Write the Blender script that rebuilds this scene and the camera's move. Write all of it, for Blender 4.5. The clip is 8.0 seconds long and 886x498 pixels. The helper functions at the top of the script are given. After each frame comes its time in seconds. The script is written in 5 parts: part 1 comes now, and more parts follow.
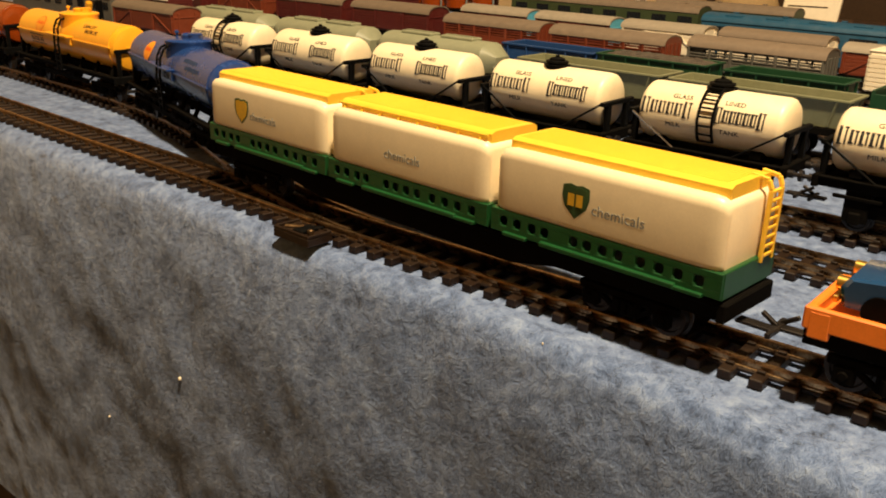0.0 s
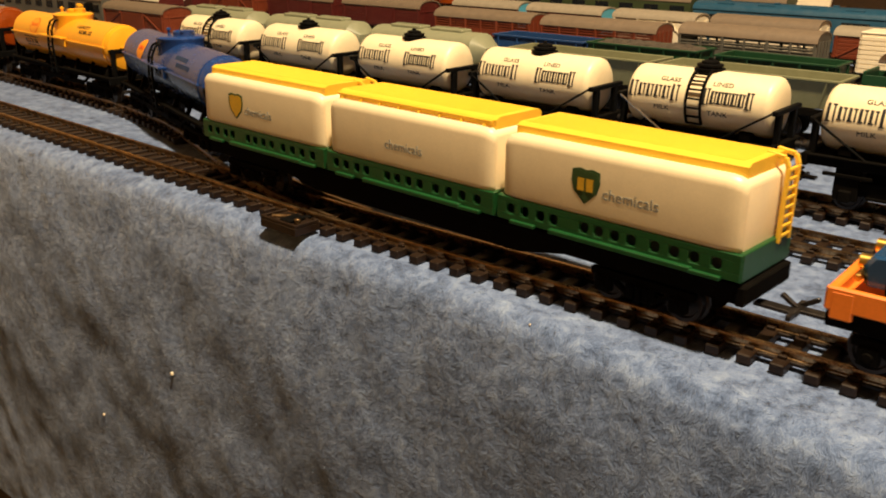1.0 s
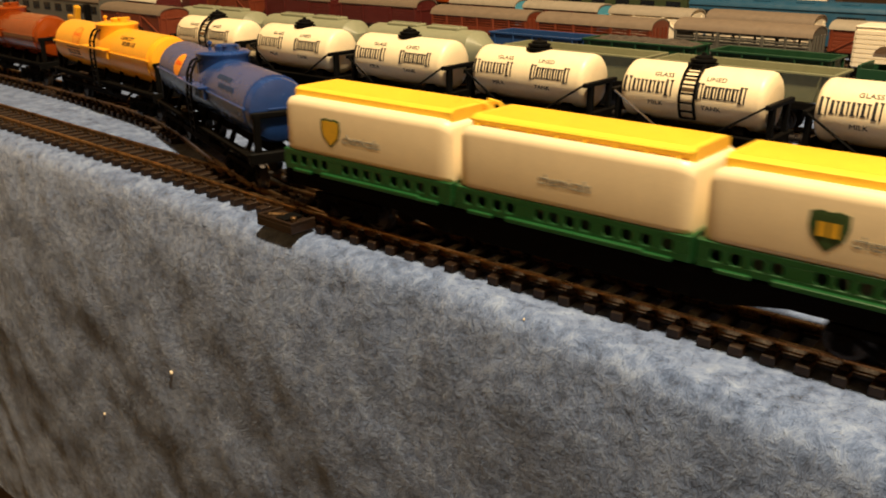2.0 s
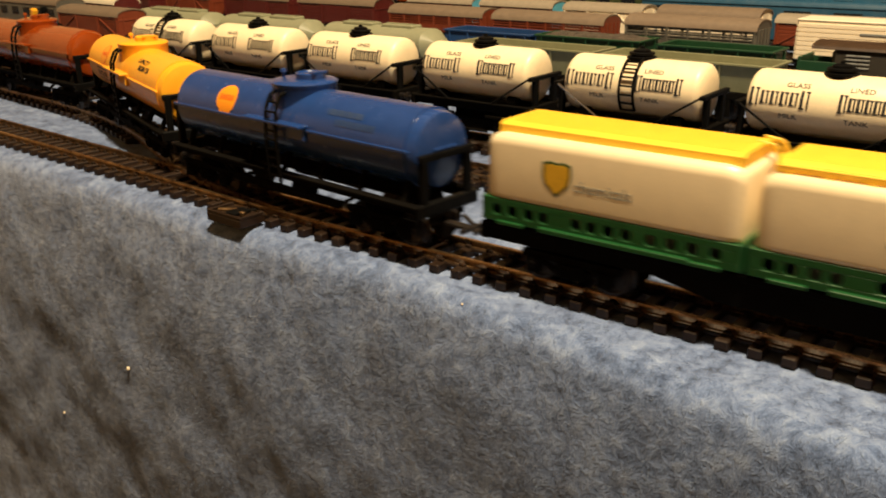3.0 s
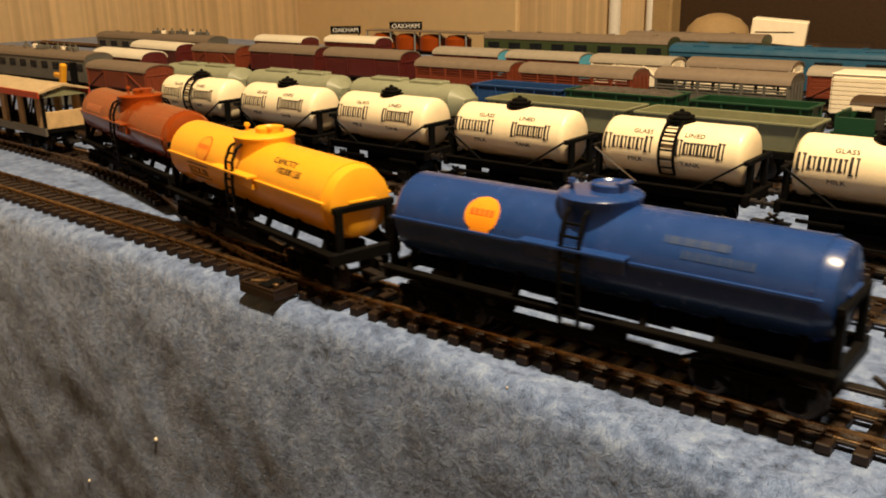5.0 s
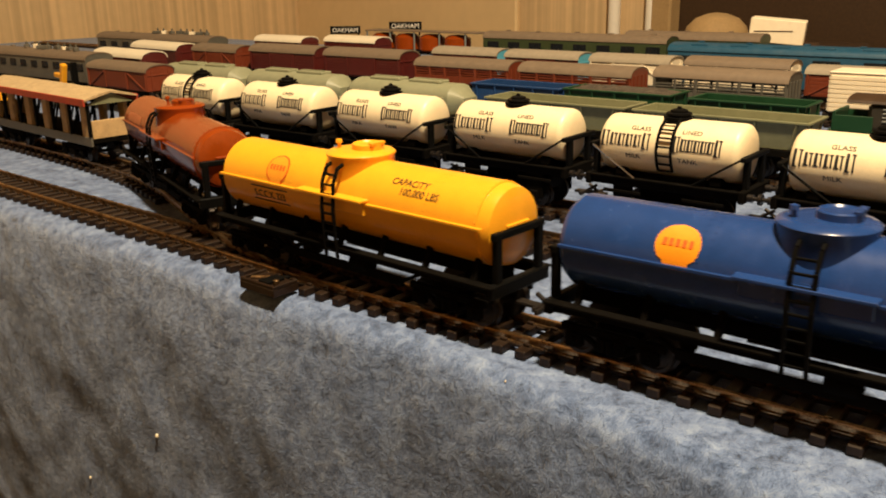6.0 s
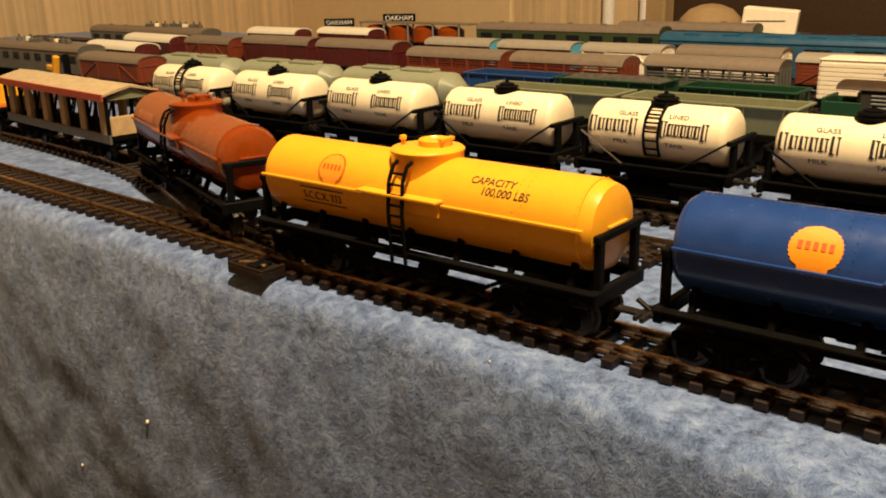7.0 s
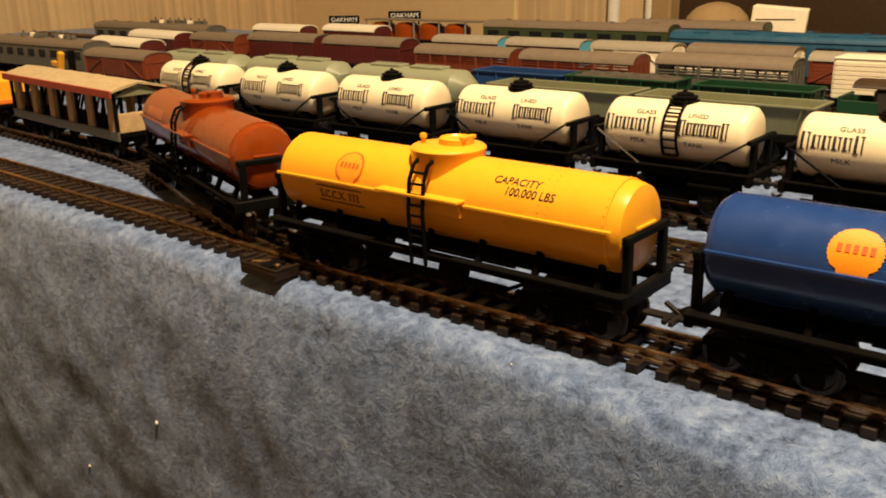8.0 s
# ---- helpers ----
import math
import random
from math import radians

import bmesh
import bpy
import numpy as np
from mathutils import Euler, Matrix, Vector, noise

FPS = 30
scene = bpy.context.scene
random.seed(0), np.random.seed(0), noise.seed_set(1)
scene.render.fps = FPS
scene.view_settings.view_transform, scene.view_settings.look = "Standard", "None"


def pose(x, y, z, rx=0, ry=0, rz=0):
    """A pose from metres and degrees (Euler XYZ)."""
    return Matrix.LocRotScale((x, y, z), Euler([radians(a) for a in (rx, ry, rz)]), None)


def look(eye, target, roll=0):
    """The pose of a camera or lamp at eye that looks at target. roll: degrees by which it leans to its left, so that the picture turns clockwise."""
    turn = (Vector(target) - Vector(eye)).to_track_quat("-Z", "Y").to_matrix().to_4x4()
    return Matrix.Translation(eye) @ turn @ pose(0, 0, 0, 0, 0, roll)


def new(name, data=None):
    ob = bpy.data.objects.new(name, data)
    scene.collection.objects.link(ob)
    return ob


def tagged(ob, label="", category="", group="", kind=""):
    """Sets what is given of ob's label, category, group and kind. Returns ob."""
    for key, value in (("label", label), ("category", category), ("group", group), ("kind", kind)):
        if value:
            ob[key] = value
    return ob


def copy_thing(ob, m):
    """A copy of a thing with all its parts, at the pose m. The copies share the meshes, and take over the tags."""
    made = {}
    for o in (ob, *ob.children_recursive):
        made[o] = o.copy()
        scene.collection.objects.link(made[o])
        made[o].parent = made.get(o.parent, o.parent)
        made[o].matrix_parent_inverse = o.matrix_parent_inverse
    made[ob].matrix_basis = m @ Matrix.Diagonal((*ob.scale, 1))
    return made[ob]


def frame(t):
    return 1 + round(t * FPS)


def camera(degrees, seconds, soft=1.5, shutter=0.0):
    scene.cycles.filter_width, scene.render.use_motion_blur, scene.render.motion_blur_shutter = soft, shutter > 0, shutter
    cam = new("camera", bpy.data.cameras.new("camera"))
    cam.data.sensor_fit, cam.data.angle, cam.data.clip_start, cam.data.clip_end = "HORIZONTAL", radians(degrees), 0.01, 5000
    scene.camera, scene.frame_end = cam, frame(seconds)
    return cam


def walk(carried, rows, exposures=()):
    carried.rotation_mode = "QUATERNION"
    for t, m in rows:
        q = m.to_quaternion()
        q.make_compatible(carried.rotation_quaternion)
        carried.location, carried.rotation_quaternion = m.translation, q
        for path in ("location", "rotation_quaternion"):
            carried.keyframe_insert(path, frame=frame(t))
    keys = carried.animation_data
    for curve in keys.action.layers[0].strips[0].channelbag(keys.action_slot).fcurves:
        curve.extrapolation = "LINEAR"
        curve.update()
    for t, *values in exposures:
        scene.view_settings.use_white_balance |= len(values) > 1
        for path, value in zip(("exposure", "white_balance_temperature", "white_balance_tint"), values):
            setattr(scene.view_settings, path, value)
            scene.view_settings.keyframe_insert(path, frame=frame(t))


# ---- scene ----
cam = camera(53.0, 8.0, soft=1.9, shutter=0.6)
PATH = [
    (0, (0.018, 0.062, 0.122), (-1.302, 1.405, -0.552), 1.9),
    (0.5, (0.02, 0.064, 0.12), (-1.3, 1.406, -0.556), 1.3),
    (1, (0.022, 0.066, 0.116), (-1.301, 1.406, -0.557), 0.6),
    (2.5, (0.032, 0.066, 0.116), (-1.283, 1.411, -0.562), -0.4),
    (3, (0.041, 0.066, 0.116), (-1.24, 1.444, -0.562), -0.5),
    (3.5, (0.034, 0.068, 0.122), (-1.22, 1.469, -0.558), -0.1),
    (4, (0.023, 0.075, 0.124), (-1.274, 1.458, -0.511), -0.6),
    (4.5, (0.024, 0.073, 0.125), (-1.303, 1.446, -0.469), -0.9),
    (6, (0.028, 0.069, 0.124), (-1.303, 1.441, -0.467), -1.1),
    (6.5, (0.029, 0.069, 0.122), (-1.298, 1.443, -0.471), -1.0),
    (7, (0.033, 0.07, 0.12), (-1.292, 1.443, -0.482), -1.3),
    (7.5, (0.027, 0.069, 0.12), (-1.287, 1.45, -0.486), -1.0),
    (8, (0.024, 0.07, 0.119), (-1.301, 1.441, -0.487), -1.1),
]
walk(cam, [(t, look(eye, target, roll)) for t, eye, target, roll in PATH])

# ---- light: one warm ceiling lamp in a closed room ----
world = bpy.data.worlds.new("world")
scene.world = world
world.use_nodes = True
world.node_tree.nodes["Background"].inputs[0].default_value = (1.0, 0.8, 0.55, 1)
world.node_tree.nodes["Background"].inputs[1].default_value = 0.0
LAMP_AT = (0.16, 0.135, 1.34)
lamp_data = bpy.data.lights.new("ceiling_lamp_light", "SPOT")
lamp_data.spot_size, lamp_data.spot_blend = radians(168), 0.08
lamp_data.energy, lamp_data.color, lamp_data.shadow_soft_size = 190.0, (1.0, 0.765, 0.475), 0.055
new("ceiling_lamp_light", lamp_data).location = LAMP_AT
scene.view_settings.exposure = 0.0


# ---- materials ----
def material(name, colour, rough=0.5, metal=0.0, vary=0.12, scale=180.0, bump=0.0, bump_scale=900.0, second=None, coat=0.0, dust=0.0, spec=0.5):
    """A surface with grain at two scales; second: a colour worn or stained into it; dust: a pale film in patches."""
    m = bpy.data.materials.new(name)
    m.use_nodes = True
    nt = m.node_tree
    b = nt.nodes["Principled BSDF"]
    b.inputs["Metallic"].default_value = metal
    b.inputs["Coat Weight"].default_value = coat
    b.inputs["Specular IOR Level"].default_value = spec
    co = nt.nodes.new("ShaderNodeTexCoord")
    info = nt.nodes.new("ShaderNodeObjectInfo")
    shift = nt.nodes.new("ShaderNodeVectorMath")
    shift.operation = "ADD"
    nt.links.new(co.outputs["Object"], shift.inputs[0])
    nt.links.new(info.outputs["Random"], shift.inputs[1])
    n1, n2 = nt.nodes.new("ShaderNodeTexNoise"), nt.nodes.new("ShaderNodeTexNoise")
    n1.inputs["Scale"].default_value, n1.inputs["Detail"].default_value = scale, 4
    n2.inputs["Scale"].default_value, n2.inputs["Detail"].default_value = scale * 7, 3
    for n in (n1, n2):
        nt.links.new(shift.outputs[0], n.inputs["Vector"])
    add = nt.nodes.new("ShaderNodeMath")
    add.operation = "ADD"
    nt.links.new(n1.outputs["Fac"], add.inputs[0])
    nt.links.new(n2.outputs["Fac"], add.inputs[1])
    ramp = nt.nodes.new("ShaderNodeMapRange")
    ramp.inputs["From Min"].default_value, ramp.inputs["From Max"].default_value = 0.7, 1.3
    nt.links.new(add.outputs[0], ramp.inputs["Value"])
    mix = nt.nodes.new("ShaderNodeMix")
    mix.data_type = "RGBA"
    c = Vector(colour)
    low = Vector(second) if second else c * (1 - vary)
    high = c if second else Vector([min(0.95, v * (1 + vary)) for v in c])
    mix.inputs["A"].default_value, mix.inputs["B"].default_value = (*low, 1), (*high, 1)
    nt.links.new(ramp.outputs[0], mix.inputs["Factor"])
    out = mix.outputs["Result"]
    if dust:
        n3 = nt.nodes.new("ShaderNodeTexNoise")
        n3.inputs["Scale"].default_value, n3.inputs["Detail"].default_value = scale * 0.5, 6
        nt.links.new(shift.outputs[0], n3.inputs["Vector"])
        r3 = nt.nodes.new("ShaderNodeMapRange")
        r3.inputs["From Min"].default_value, r3.inputs["From Max"].default_value, r3.inputs["To Max"].default_value = 0.45, 0.75, dust
        nt.links.new(n3.outputs["Fac"], r3.inputs["Value"])
        m3 = nt.nodes.new("ShaderNodeMix")
        m3.data_type = "RGBA"
        m3.inputs["B"].default_value = (0.32, 0.28, 0.22, 1)
        nt.links.new(r3.outputs[0], m3.inputs["Factor"])
        nt.links.new(out, m3.inputs["A"])
        out = m3.outputs["Result"]
    nt.links.new(out, b.inputs["Base Color"])
    rr = nt.nodes.new("ShaderNodeMapRange")
    rr.inputs["To Min"].default_value, rr.inputs["To Max"].default_value = max(0.03, rough - 0.07), min(1, rough + 0.09)
    nt.links.new(n1.outputs["Fac"], rr.inputs["Value"])
    nt.links.new(rr.outputs[0], b.inputs["Roughness"])
    if bump:
        bp, n4 = nt.nodes.new("ShaderNodeBump"), nt.nodes.new("ShaderNodeTexNoise")
        n4.inputs["Scale"].default_value, n4.inputs["Detail"].default_value = bump_scale, 4
        nt.links.new(shift.outputs[0], n4.inputs["Vector"])
        bp.inputs["Strength"].default_value, bp.inputs["Distance"].default_value = bump, 0.0006
        nt.links.new(n4.outputs["Fac"], bp.inputs["Height"])
        nt.links.new(bp.outputs[0], b.inputs["Normal"])
    return m


YELLOW = material("yellow_plastic", (0.88, 0.40, 0.02), 0.30, vary=0.05, coat=0.1)
BLUE = material("blue_plastic", (0.013, 0.046, 0.185), 0.24, vary=0.10, coat=0.2, dust=0.02)
ORANGE = material("rust_orange_plastic", (0.25, 0.042, 0.004), 0.22, vary=0.10, coat=0.3)
ORANGE_FLAT = material("bright_orange_plastic", (0.80, 0.20, 0.02), 0.42, vary=0.06)
BLACK = material("black_plastic", (0.004, 0.004, 0.004), 0.5, vary=0.25, spec=0.05)
UNDER = material("dusty_black_underframe", (0.0045, 0.004, 0.0035), 0.75, vary=0.3, spec=0.02)
WHEEL = material("dark_wheel_steel", (0.035, 0.03, 0.028), 0.38, metal=0.7, vary=0.2)
IVORY = material("ivory_plastic", (0.83, 0.71, 0.48), 0.36, vary=0.04, coat=0.05)
CREAM = material("cream_plastic", (0.85, 0.72, 0.48), 0.40, vary=0.05)
LEMON = material("lemon_yellow_plastic", (0.85, 0.52, 0.04), 0.42, vary=0.06)
GREEN = material("green_plastic", (0.006, 0.060, 0.015), 0.38, vary=0.14)
INK = material("black_print", (0.012, 0.012, 0.012), 0.55, vary=0.2)
GREYINK = material("grey_print", (0.20, 0.21, 0.20), 0.6, vary=0.25)
REDINK = material("red_print", (0.75, 0.10, 0.01), 0.5, vary=0.15)
ORANGEINK = material("orange_print", (0.92, 0.30, 0.01), 0.45, vary=0.08)
AMBER = material("amber_print", (0.88, 0.33, 0.02), 0.4, vary=0.08)
GOLD = material("gold_print", (0.62, 0.36, 0.02), 0.5, vary=0.15)
DKGREEN = material("dark_green_print", (0.03, 0.07, 0.02), 0.5, vary=0.2)
RAIL = material("tarnished_rail", (0.56, 0.37, 0.19), 0.28, metal=0.95, vary=0.35, second=(0.12, 0.065, 0.035))
SLEEPER = material("brown_sleeper_plastic", (0.014, 0.0066, 0.003), 0.5, vary=0.4, dust=0.02, spec=0.3)
STEEL = material("bright_wire", (0.6, 0.55, 0.48), 0.25, metal=1.0)
SAGE = material("grey_green_plastic", (0.24, 0.25, 0.16), 0.5, vary=0.08, dust=0.1)
OLIVE = material("olive_grey_plastic", (0.17, 0.175, 0.095), 0.5, vary=0.1, dust=0.08)
BAUXITE = material("red_brown_plastic", (0.155, 0.028, 0.008), 0.5, vary=0.14, dust=0.025)
MAROON = material("maroon_plastic", (0.078, 0.009, 0.007), 0.45, vary=0.14, dust=0.02)
ROOF = material("grey_brown_roof", (0.16, 0.118, 0.08), 0.68, vary=0.14, bump=0.15)
ROOF2 = material("light_grey_roof", (0.27, 0.23, 0.17), 0.68, vary=0.12, bump=0.15)
WHITEROOF = material("off_white_roof", (0.72, 0.65, 0.50), 0.6, vary=0.06, dust=0.1)
GREYWAG = material("dark_grey_plastic", (0.085, 0.08, 0.065), 0.55, vary=0.12, dust=0.08)
OPENBLUE = material("open_wagon_blue", (0.012, 0.05, 0.16), 0.5, vary=0.12)
OPENGREEN = material("open_wagon_green", (0.005, 0.042, 0.015), 0.5, vary=0.12)
COAL = material("coal_load", (0.055, 0.042, 0.030), 0.8, vary=0.5, bump=1.0, bump_scale=500)
RAILBLUE = material("coach_blue", (0.009, 0.062, 0.120), 0.45, vary=0.10, dust=0.04)
SKYBLUE = material("sky_blue_plastic", (0.10, 0.38, 0.52), 0.45, vary=0.08)
COACHGREEN = material("coach_green", (0.028, 0.042, 0.014), 0.5, vary=0.14)
GLASSY = material("dark_window", (0.012, 0.014, 0.016), 0.12, vary=0.2)
TARP = material("tan_paper_roof", (0.42, 0.31, 0.17), 0.85, vary=0.18, bump=0.5, bump_scale=300)
TANWOOD = material("tan_card", (0.48, 0.32, 0.15), 0.75, vary=0.2, bump=0.2)
REDPAINT = material("red_paint", (0.38, 0.045, 0.02), 0.5, vary=0.2)
PALECARD = material("pale_card", (0.80, 0.70, 0.52), 0.7, vary=0.06)
WHITEPAINT = material("white_paint", (0.80, 0.76, 0.68), 0.5, vary=0.05)
BRASS = material("gilt", (0.75, 0.5, 0.12), 0.3, metal=1.0)
DARKWOOD = material("dark_brown_wood", (0.042, 0.022, 0.010), 0.5, vary=0.3)
UPHOLSTERY = material("tan_upholstery", (0.36, 0.24, 0.11), 0.8, vary=0.12, scale=40)
FLOORMAT = material("brown_carpet", (0.09, 0.06, 0.038), 0.95, vary=0.25, scale=30)
CEILING = material("ceiling_paint", (0.74, 0.71, 0.64), 0.9, vary=0.03, scale=4)


def wall_paper():
    """Tan wallpaper with fine upright stripes."""
    m = material("striped_wallpaper", (0.66, 0.48, 0.27), 0.85, vary=0.05, scale=6)
    nt = m.node_tree
    b = nt.nodes["Principled BSDF"]
    base = b.inputs["Base Color"].links[0].from_socket
    co = nt.nodes.new("ShaderNodeTexCoord")
    mp = nt.nodes.new("ShaderNodeMapping")
    mp.inputs["Scale"].default_value = (60, 60, 0.3)
    nt.links.new(co.outputs["Object"], mp.inputs["Vector"])
    n = nt.nodes.new("ShaderNodeTexNoise")
    n.inputs["Scale"].default_value, n.inputs["Detail"].default_value = 1.0, 3
    nt.links.new(mp.outputs[0], n.inputs["Vector"])
    r = nt.nodes.new("ShaderNodeMapRange")
    r.inputs["From Min"].default_value, r.inputs["From Max"].default_value = 0.35, 0.65
    r.inputs["To Min"].default_value, r.inputs["To Max"].default_value = 0.80, 1.12
    nt.links.new(n.outputs["Fac"], r.inputs["Value"])
    mul = nt.nodes.new("ShaderNodeVectorMath")
    mul.operation = "SCALE"
    nt.links.new(base, mul.inputs[0])
    nt.links.new(r.outputs[0], mul.inputs["Scale"])
    nt.links.new(mul.outputs[0], b.inputs["Base Color"])
    return m


def baize():
    """Mottled blue-grey felt with short fibres."""
    m = bpy.data.materials.new("blue_felt")
    m.use_nodes = True
    nt = m.node_tree
    b = nt.nodes["Principled BSDF"]
    b.inputs["Roughness"].default_value = 0.95
    b.inputs["Specular IOR Level"].default_value = 0.15
    b.inputs["Sheen Weight"].default_value = 0.25
    b.inputs["Sheen Roughness"].default_value = 0.5
    co = nt.nodes.new("ShaderNodeTexCoord")
    warp = nt.nodes.new("ShaderNodeTexNoise")
    warp.inputs["Scale"].default_value, warp.inputs["Detail"].default_value = 160, 2
    nt.links.new(co.outputs["Object"], warp.inputs["Vector"])
    add = nt.nodes.new("ShaderNodeVectorMath")
    add.operation = "MULTIPLY_ADD"
    add.inputs[1].default_value = (0.006, 0.006, 0.006)
    nt.links.new(warp.outputs["Color"], add.inputs[0])
    nt.links.new(co.outputs["Object"], add.inputs[2])
    fac = None
    for scale, detail, weight, stretch in ((45, 3, 0.34, (1, 1, 1)), (190, 5, 0.82, (1, 1, 1.2)), (1000, 3, 0.42, (2.6, 1, 0.7))):
        mp = nt.nodes.new("ShaderNodeMapping")
        mp.inputs["Scale"].default_value = stretch
        nt.links.new(add.outputs[0], mp.inputs["Vector"])
        n = nt.nodes.new("ShaderNodeTexNoise")
        n.inputs["Scale"].default_value, n.inputs["Detail"].default_value, n.inputs["Roughness"].default_value = scale, detail, 0.62
        nt.links.new(mp.outputs[0], n.inputs["Vector"])
        ma = nt.nodes.new("ShaderNodeMath")
        ma.operation = "MULTIPLY_ADD"
        ma.inputs[1].default_value = weight
        if fac:
            nt.links.new(fac, ma.inputs[2])
        else:
            ma.inputs[2].default_value = 0
        nt.links.new(n.outputs["Fac"], ma.inputs[0])
        fac = ma.outputs[0]
    ramp = nt.nodes.new("ShaderNodeValToRGB")
    for _ in range(2):
        ramp.color_ramp.elements.new(0.5)
    for e, (p, c) in zip(ramp.color_ramp.elements, ((0.55, (0.018, 0.028, 0.060)), (0.69, (0.072, 0.112, 0.222)), (0.82, (0.134, 0.196, 0.360)), (1.0, (0.23, 0.305, 0.47)))):
        e.position, e.color = p, (*c, 1)
    nt.links.new(fac, ramp.inputs[0])
    nt.links.new(ramp.outputs[0], b.inputs["Base Color"])
    bp = nt.nodes.new("ShaderNodeBump")
    bp.inputs["Strength"].default_value, bp.inputs["Distance"].default_value = 0.8, 0.0012
    nt.links.new(fac, bp.inputs["Height"])
    nt.links.new(bp.outputs[0], b.inputs["Normal"])
    return m


def fibre():
    """Loose felt fibres from dark to pale blue-grey."""
    m = bpy.data.materials.new("felt_fibre")
    m.use_nodes = True
    nt = m.node_tree
    geo, ramp = nt.nodes.new("ShaderNodeNewGeometry"), nt.nodes.new("ShaderNodeValToRGB")
    ramp.color_ramp.elements.new(0.5)
    for e, (p, c) in zip(ramp.color_ramp.elements, ((0.0, (0.042, 0.068, 0.130)), (0.5, (0.095, 0.14, 0.245)), (1.0, (0.18, 0.245, 0.36)))):
        e.position, e.color = p, (*c, 1)
    nt.links.new(geo.outputs["Random Per Island"], ramp.inputs[0])
    b = nt.nodes["Principled BSDF"]
    nt.links.new(ramp.outputs[0], b.inputs["Base Color"])
    b.inputs["Roughness"].default_value = 0.9
    return m


WALLPAPER, FELT, FIBRE = wall_paper(), baize(), fibre()


# ---- shape helpers ----
class Geo:
    """Vertices and faces of one mesh, put together from simple forms."""

    def __init__(self):
        self.v, self.f = [], []

    def add(self, verts, faces):
        k = len(self.v)
        self.v += [tuple(p) for p in verts]
        self.f += [tuple(i + k for i in q) for q in faces]
        return self

    def box(self, cx, cy, cz, sx, sy, sz, c=None, m=None):
        """A box with chamfered edges, about its middle."""
        c = min(sx, sy, sz) * 0.16 if c is None else c
        hx, hy, hz = sx / 2, sy / 2, sz / 2
        pts = []
        for a in (-1, 1):
            for b in (-1, 1):
                for d in (-1, 1):
                    pts += [(a * hx, b * (hy - c), d * (hz - c)), (a * (hx - c), b * hy, d * (hz - c)), (a * (hx - c), b * (hy - c), d * hz)]
        i = lambda a, b, d, w: ((a > 0) * 4 + (b > 0) * 2 + (d > 0)) * 3 + w
        F = []
        for s in (-1, 1):
            F.append([i(s, -1, -1, 0), i(s, 1, -1, 0), i(s, 1, 1, 0), i(s, -1, 1, 0)][::s])
            F.append([i(-1, s, -1, 1), i(-1, s, 1, 1), i(1, s, 1, 1), i(1, s, -1, 1)][::s])
            F.append([i(-1, -1, s, 2), i(1, -1, s, 2), i(1, 1, s, 2), i(-1, 1, s, 2)][::s])
        for a in (-1, 1):
            for b in (-1, 1):
                F.append([i(a, b, -1, 0), i(a, b, -1, 1), i(a, b, 1, 1), i(a, b, 1, 0)][:: a * b])
                F.append([i(a, -1, b, 0), i(a, 1, b, 0), i(a, 1, b, 2), i(a, -1, b, 2)][:: a * b])
                F.append([i(-1, a, b, 1), i(-1, a, b, 2), i(1, a, b, 2), i(1, a, b, 1)][:: a * b])
                for d in (-1, 1):
                    F.append([i(a, b, d, 0), i(a, b, d, 1), i(a, b, d, 2)][:: a * b * d])
        P = [Vector((x, y, z)) for x, y, z in pts]
        if m is not None:
            P = [m @ p for p in P]
        return self.add([(p.x + cx, p.y + cy, p.z + cz) for p in P], F)

    def beam(self, a, b, w, h=None):
        """A square bar from a to b."""
        a, b = Vector(a), Vector(b)
        d = b - a
        q = d.to_track_quat("X", "Z").to_matrix()
        mid = (a + b) / 2
        return self.box(*mid, d.length, w, h or w, m=q)

    def lathe(self, profile, axis="x", at=(0, 0, 0), n=32, a0=0.0, a1=360.0):
        """A profile of (along, radius) turned about an axis through at."""
        full = abs(a1 - a0) >= 359.9
        m = n if full else n + 1
        V, F = [], []
        for s, r in profile:
            for k in range(m):
                w = radians(a0 + (a1 - a0) * k / n)
                c, t = r * math.cos(w), r * math.sin(w)
                V.append({"x": (s, c, t), "y": (t, s, c), "z": (c, t, s)}[axis])
        for j in range(len(profile) - 1):
            for k in range(n if full else n):
                k2 = (k + 1) % m
                F.append((j * m + k, j * m + k2, (j + 1) * m + k2, (j + 1) * m + k))
        if full:
            if profile[0][1] > 1e-6:
                F.append(tuple(range(m))[::-1])
            if profile[-1][1] > 1e-6:
                F.append(tuple((len(profile) - 1) * m + k for k in range(m)))
        return self.add([(x + at[0], y + at[1], z + at[2]) for x, y, z in V], F)

    def prism(self, section, x0, x1):
        """A section of (y, z), counter-clockwise seen from +x, drawn out along x."""
        n = len(section)
        V = [(x, y, z) for x in (x0, x1) for y, z in section]
        F = [(k, n + k, n + (k + 1) % n, (k + 1) % n)[::-1] for k in range(n)] + [tuple(range(n))[::-1], tuple(range(n, 2 * n))]
        return self.add(V, F)

    def rod(self, a, b, r, n=6):
        a, b = Vector(a), Vector(b)
        q = (b - a).to_track_quat("X", "Z").to_matrix()
        V = [a.lerp(b, e) + q @ Vector((0, r * math.cos(math.tau * k / n), r * math.sin(math.tau * k / n))) for e in (0, 1) for k in range(n)]
        F = [(k, (k + 1) % n, n + (k + 1) % n, n + k) for k in range(n)] + [tuple(range(n))[::-1], tuple(range(n, 2 * n))]
        return self.add(V, F)

